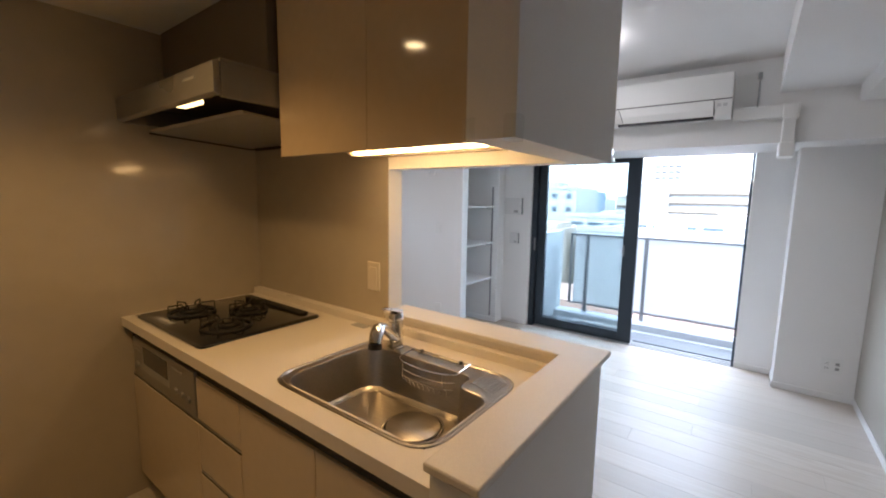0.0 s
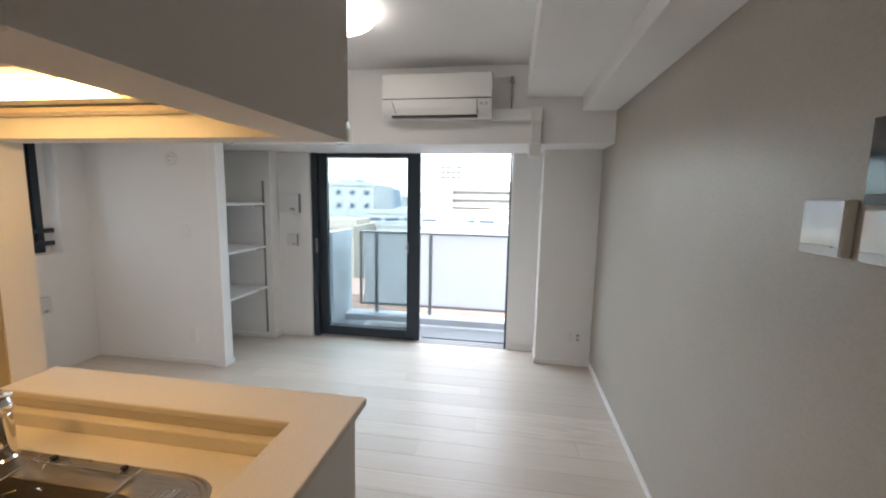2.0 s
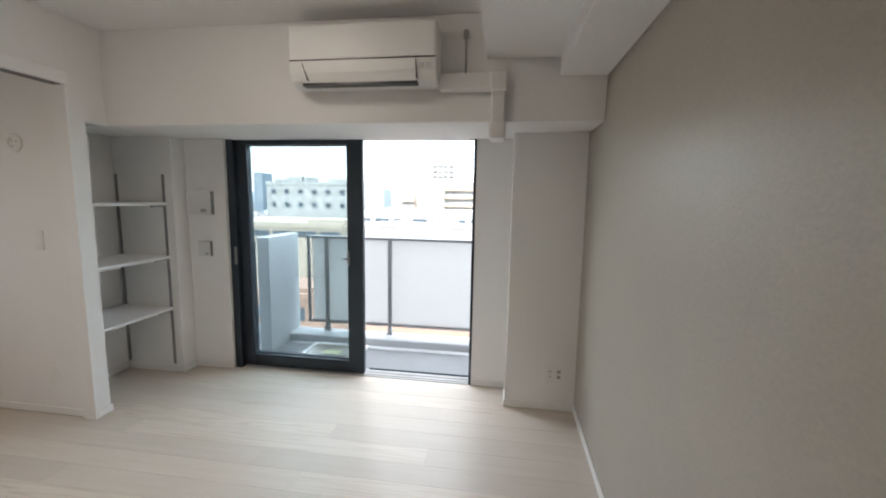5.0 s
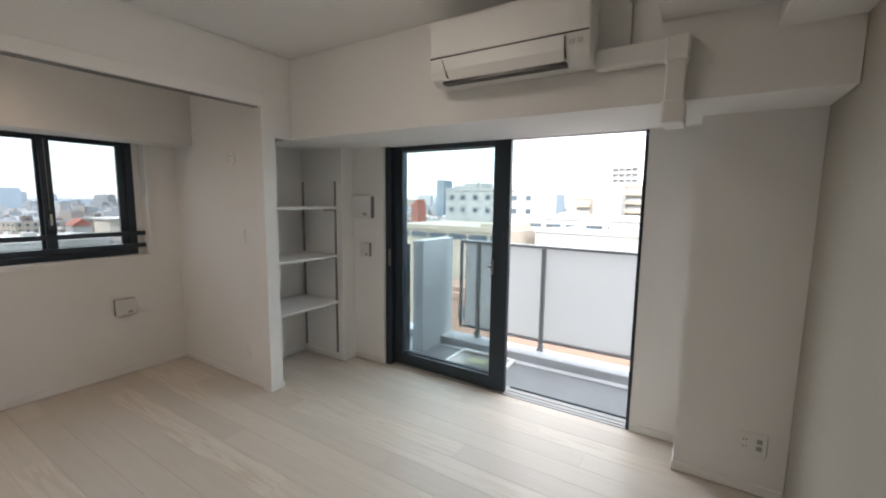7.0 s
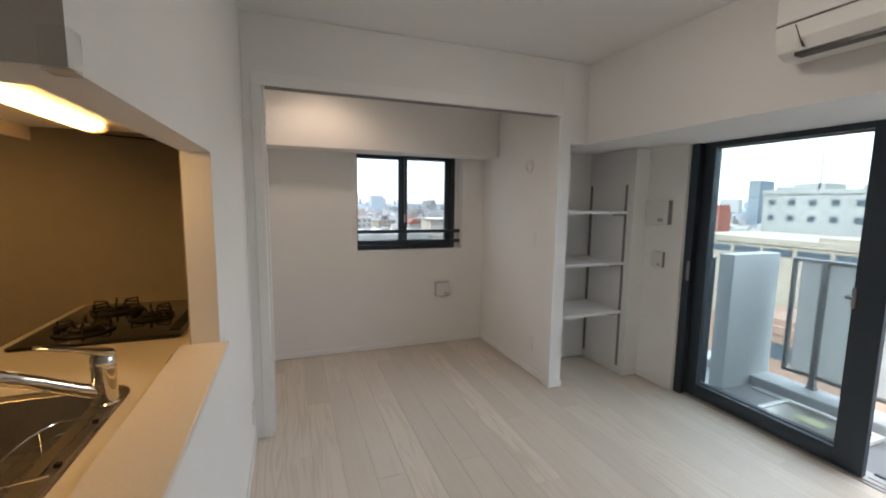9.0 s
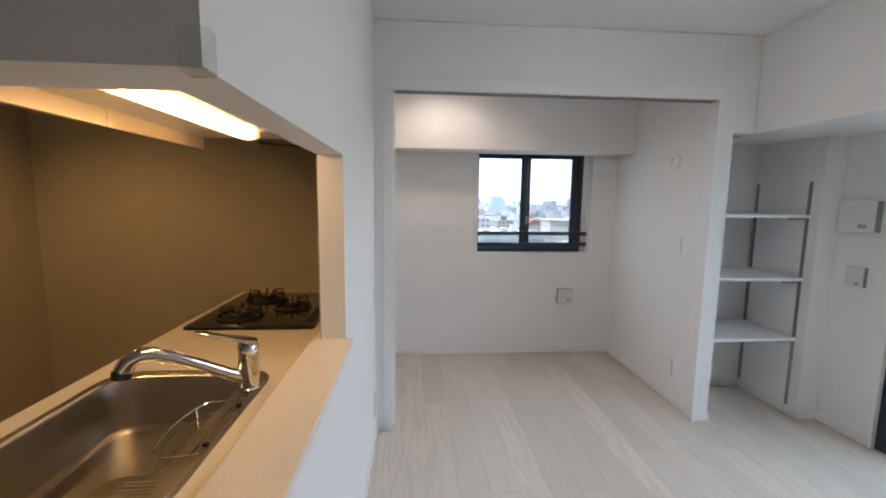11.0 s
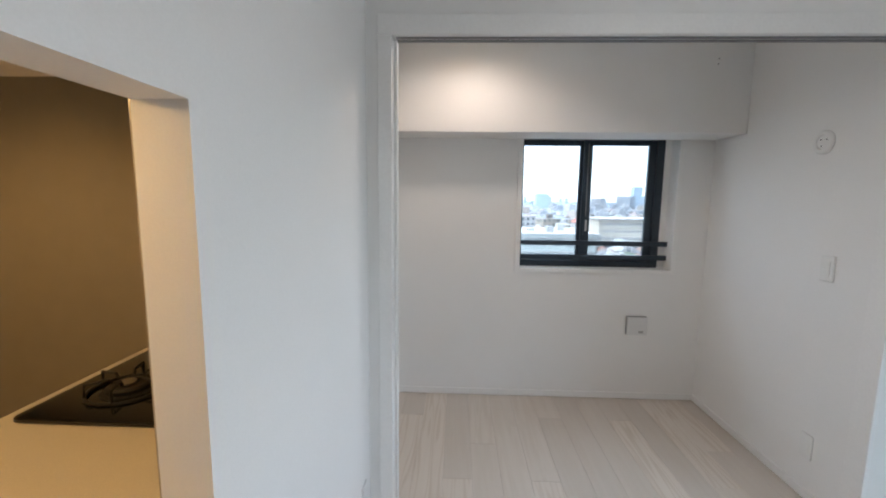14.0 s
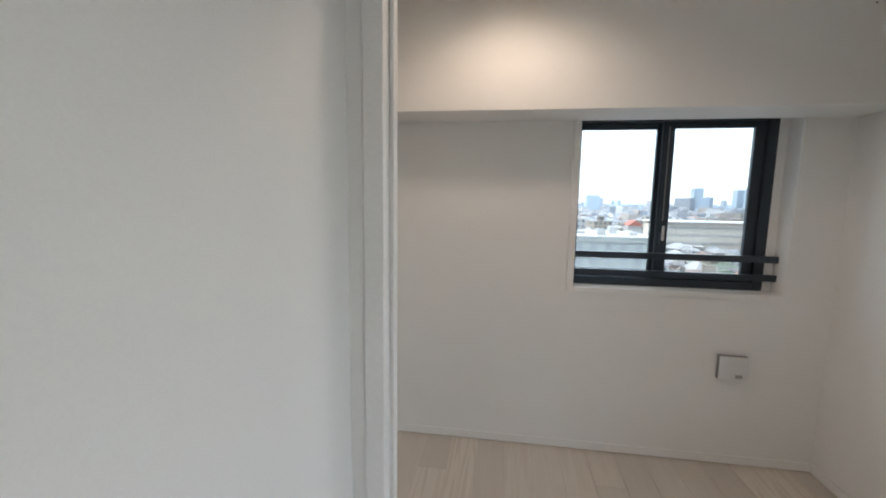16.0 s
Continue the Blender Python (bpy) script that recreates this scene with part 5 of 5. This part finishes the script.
# mid-distance palettes: house colours made bluer and paler to paint haze
MIDDLE_HAZE_WALLS = ((0.30, 0.31, 0.33), (0.24, 0.25, 0.27), (0.38, 0.38, 0.39), (0.21, 0.23, 0.26), (0.27, 0.24, 0.22), (0.33, 0.33, 0.34))
MIDDLE_HAZE_ROOFS = ((0.19, 0.21, 0.24), (0.23, 0.18, 0.17), (0.16, 0.19, 0.22), (0.28, 0.29, 0.30), (0.14, 0.17, 0.17), (0.22, 0.23, 0.25))
# skyline colours shifted to pale blue, so the haze is painted in
FAR_HAZE = ((0.26, 0.31, 0.37), (0.22, 0.27, 0.33), (0.32, 0.36, 0.41), (0.20, 0.25, 0.31), (0.28, 0.32, 0.36))


def city(name, label, wall_colours, roof_colours, seed, count, d0, d1, grow, windows=False):
    """Low houses and blocks between two distances: walls, hipped or flat roofs and window openings in one mesh."""
    rng = random.Random(seed)
    verts, faces, slots = [], [], []

    def face(slot, *points):
        n = len(verts)
        verts.extend(points)
        faces.append(tuple(range(n, n + len(points))))
        slots.append(slot)

    def block(cx, cy, w, d, z0, z1, roof):
        a = rng.choice((0.0, 0.12, -0.2, 0.35))
        ca, sa = math.cos(a), math.sin(a)

        def p(u, v, z):
            return (cx + u * ca - v * sa, cy + u * sa + v * ca, z)
        ring_ = ((-w / 2, -d / 2), (w / 2, -d / 2), (w / 2, d / 2), (-w / 2, d / 2))
        n = len(verts)
        verts.extend(p(u, v, z) for z in (z0, z1) for u, v in ring_)
        for k in range(4):
            faces.append((n + k, n + (k + 1) % 4, n + 4 + (k + 1) % 4, n + 4 + k))
            slots.append(0)
        if windows:
            for k in range(4):
                (u0, v0), (u1, v1) = ring_[k], ring_[(k + 1) % 4]
                long = math.hypot(u1 - u0, v1 - v0)
                ou, ov = (v1 - v0) / long * 0.06, -(u1 - u0) / long * 0.06
                cols = max(1, int(long / 2.6))
                for r in range(2):
                    zt = z1 - 0.7 - r * 2.8
                    if zt - 1.2 < z0:
                        continue
                    for c in range(cols):
                        f0, f1 = (c + 0.28) / cols, (c + 0.72) / cols
                        q = [(u0 + (u1 - u0) * f + ou, v0 + (v1 - v0) * f + ov) for f in (f0, f1)]
                        face(2, p(*q[0], zt - 1.2), p(*q[1], zt - 1.2), p(*q[1], zt), p(*q[0], zt))
        e = 0.35 if roof else 0.0
        t = [p(u + math.copysign(e, u), v + math.copysign(e, v), z1 + 0.02) for u, v in ring_]
        if roof:
            r0, r1 = p(-w * 0.25, 0, z1 + roof), p(w * 0.25, 0, z1 + roof)
            n = len(verts)
            verts.extend((*t, r0, r1))
            faces.extend(((n, n + 1, n + 5, n + 4), (n + 2, n + 3, n + 4, n + 5), (n + 1, n + 2, n + 5), (n + 3, n, n + 4)))
            slots.extend((1, 1, 1, 1))
        else:
            face(1, *t)
    for _ in range(count):
        az = radians(rng.uniform(-100, 8))
        d = math.sqrt(rng.uniform(d0 * d0, d1 * d1))
        x, y = d * math.sin(az), d * math.cos(az)
        if -60 < x < 25 and 25 < y < 110:
            continue
        big = rng.random()
        w, dd, h, roof = rng.uniform(5.5, 9.5) * grow, rng.uniform(5, 8.5) * grow, rng.uniform(5.5, 10), rng.choice((0, 1.6, 2.1))
        if big > 0.92:
            w, dd, h, roof = rng.uniform(12, 30) * (0.5 if d < 220 else 0.8), rng.uniform(9, 16) * (0.6 if d < 220 else 0.8), rng.uniform(8, 12), 0
        if big > 0.975 and d > 200:
            h = rng.uniform(13, 20)
        if big > 0.985 and d > 900:
            w, h = rng.uniform(18, 40), rng.uniform(26, 42)
        block(x, y, w, dd, GROUND, GROUND + h, roof)
        if not roof and rng.random() < 0.7:
            block(x + rng.uniform(-0.2, 0.2) * w, y + rng.uniform(-0.2, 0.2) * dd, w * 0.22, dd * 0.3, GROUND + h, GROUND + h + rng.uniform(1.2, 2.8), 0)
    me = bpy.data.meshes.new(name)
    me.from_pydata(verts, [], faces)
    for m in (city_mat(name + "_walls", wall_colours), city_mat(name + "_roofs", roof_colours), DARKWIN):
        me.materials.append(m)
    me.polygons.foreach_set("material_index", slots)
    tagged(new(name, me), label, "city", kind="stuff")


city("near_houses", "dense low houses and blocks below the windows", WALLS, ROOFS, 5, 4600, 60, 320, 0.85, True)
city("distant_city", "low-rise city spreading away, haze put into its colours", MIDDLE_HAZE_WALLS, MIDDLE_HAZE_ROOFS, 6, 11000, 300, 950, 1.0)
city("far_skyline", "city skyline at the horizon, tinted pale blue as haze", FAR_HAZE, FAR_HAZE, 7, 4800, 950, 2600, 2.2)
# far towers: distance haze is put into their pale blue walls
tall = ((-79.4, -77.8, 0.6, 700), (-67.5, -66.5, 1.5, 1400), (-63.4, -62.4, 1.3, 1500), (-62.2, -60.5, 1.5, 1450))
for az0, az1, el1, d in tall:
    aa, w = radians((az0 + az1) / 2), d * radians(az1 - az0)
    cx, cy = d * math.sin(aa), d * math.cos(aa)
    tb = holder("far_tower", (cx, cy, GROUND), "tower on the far skyline with haze in its pale blue colour", "building", "far towers")
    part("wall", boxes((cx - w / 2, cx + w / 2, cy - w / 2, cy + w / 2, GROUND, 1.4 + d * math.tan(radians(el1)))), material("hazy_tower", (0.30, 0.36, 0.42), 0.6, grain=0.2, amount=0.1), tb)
hall = holder("long_hall", (-190, 85, GROUND), "long pale flat-roofed hall in the city", "building")
part("wall", boxes((-192, -178, 62, 108, GROUND, 1.4 - 200 * math.tan(radians(2.5)))), facade_mat("cream_render", (0.42, 0.39, 0.34)), hall)
part("roof", boxes((-193, -177, 61, 109, 1.4 - 200 * math.tan(radians(2.5)), 1.9 - 200 * math.tan(radians(2.5)))), GREYWALL, hall)
for dz in (1.6, 4.6, 7.6):
    hz = 1.4 - 200 * math.tan(radians(2.5)) - dz
    part("window_band", boxes((-178.0, -177.9, 63, 107, hz - 0.7, hz)), HAZYWIN, hall, "long dark window band")
rb = holder("red_roof_house", (-140, 43, GROUND), "small white house with a red roof", "building")
part("wall", boxes((-143, -138, 40.5, 44.5, GROUND, -6.6)), WHITEWALL, rb)
part("roof", prism([(40.2, -6.6), (44.8, -6.6), (42.5, -4.9)], "x", -143.3, -137.7), REDWALL, rb)
bm = bmesh.new()
bmesh.ops.create_grid(bm, x_segments=2, y_segments=2, size=3500, matrix=Matrix.Translation((0, 0, GROUND)))
structure("ground", bm, material("city_ground", (0.10, 0.105, 0.10), 0.9, grain=0.05, amount=0.3, stain=0.2, stain_scale=0.01), "grey city ground between the houses", "ground")

# ---------------------------------------------------------------- floor planks
def plank_mesh(length, width):
    g, t = 0.0004, 0.0007
    v = []
    for z, i in ((-0.006, 0.0), (-t, 0.0), (0.0, t)):
        v += [(g + i, g + i, z), (length - g - i, g + i, z), (length - g - i, width - g - i, z), (g + i, width - g - i, z)]
    f = [(a + k, a + (k + 1) % 4, a + 4 + (k + 1) % 4, a + 4 + k) for a in (0, 4) for k in range(4)] + [(8, 9, 10, 11)]
    me = bpy.data.meshes.new("plank")
    me.from_pydata(v, [], f)
    me.materials.append(PLANK)
    return me


def planks():
    rng = random.Random(11)
    cache = {}
    width, length = 0.150, 1.818
    first = 1.776 - 26 * width
    for r in range(43):
        y = first + r * width
        if y + 0.001 > 4.262:
            break
        w = min(width, 4.262 - y)
        left = XA if y > 0.7 else -2.17
        x = left - (r * 0.606 + rng.choice((0.0, 0.303))) % length
        while x < XG - 0.002:
            x0, x1 = max(x, left), min(x + length, XG - 0.0005)
            x += length
            if x1 - x0 < 0.03:
                continue
            key = (round(x1 - x0, 3), round(w, 3))
            if key not in cache:
                cache[key] = plank_mesh(*key)
            p = new("plank", cache[key])
            p.parent = floor
            p.location = (x0, y, 0)


planks()
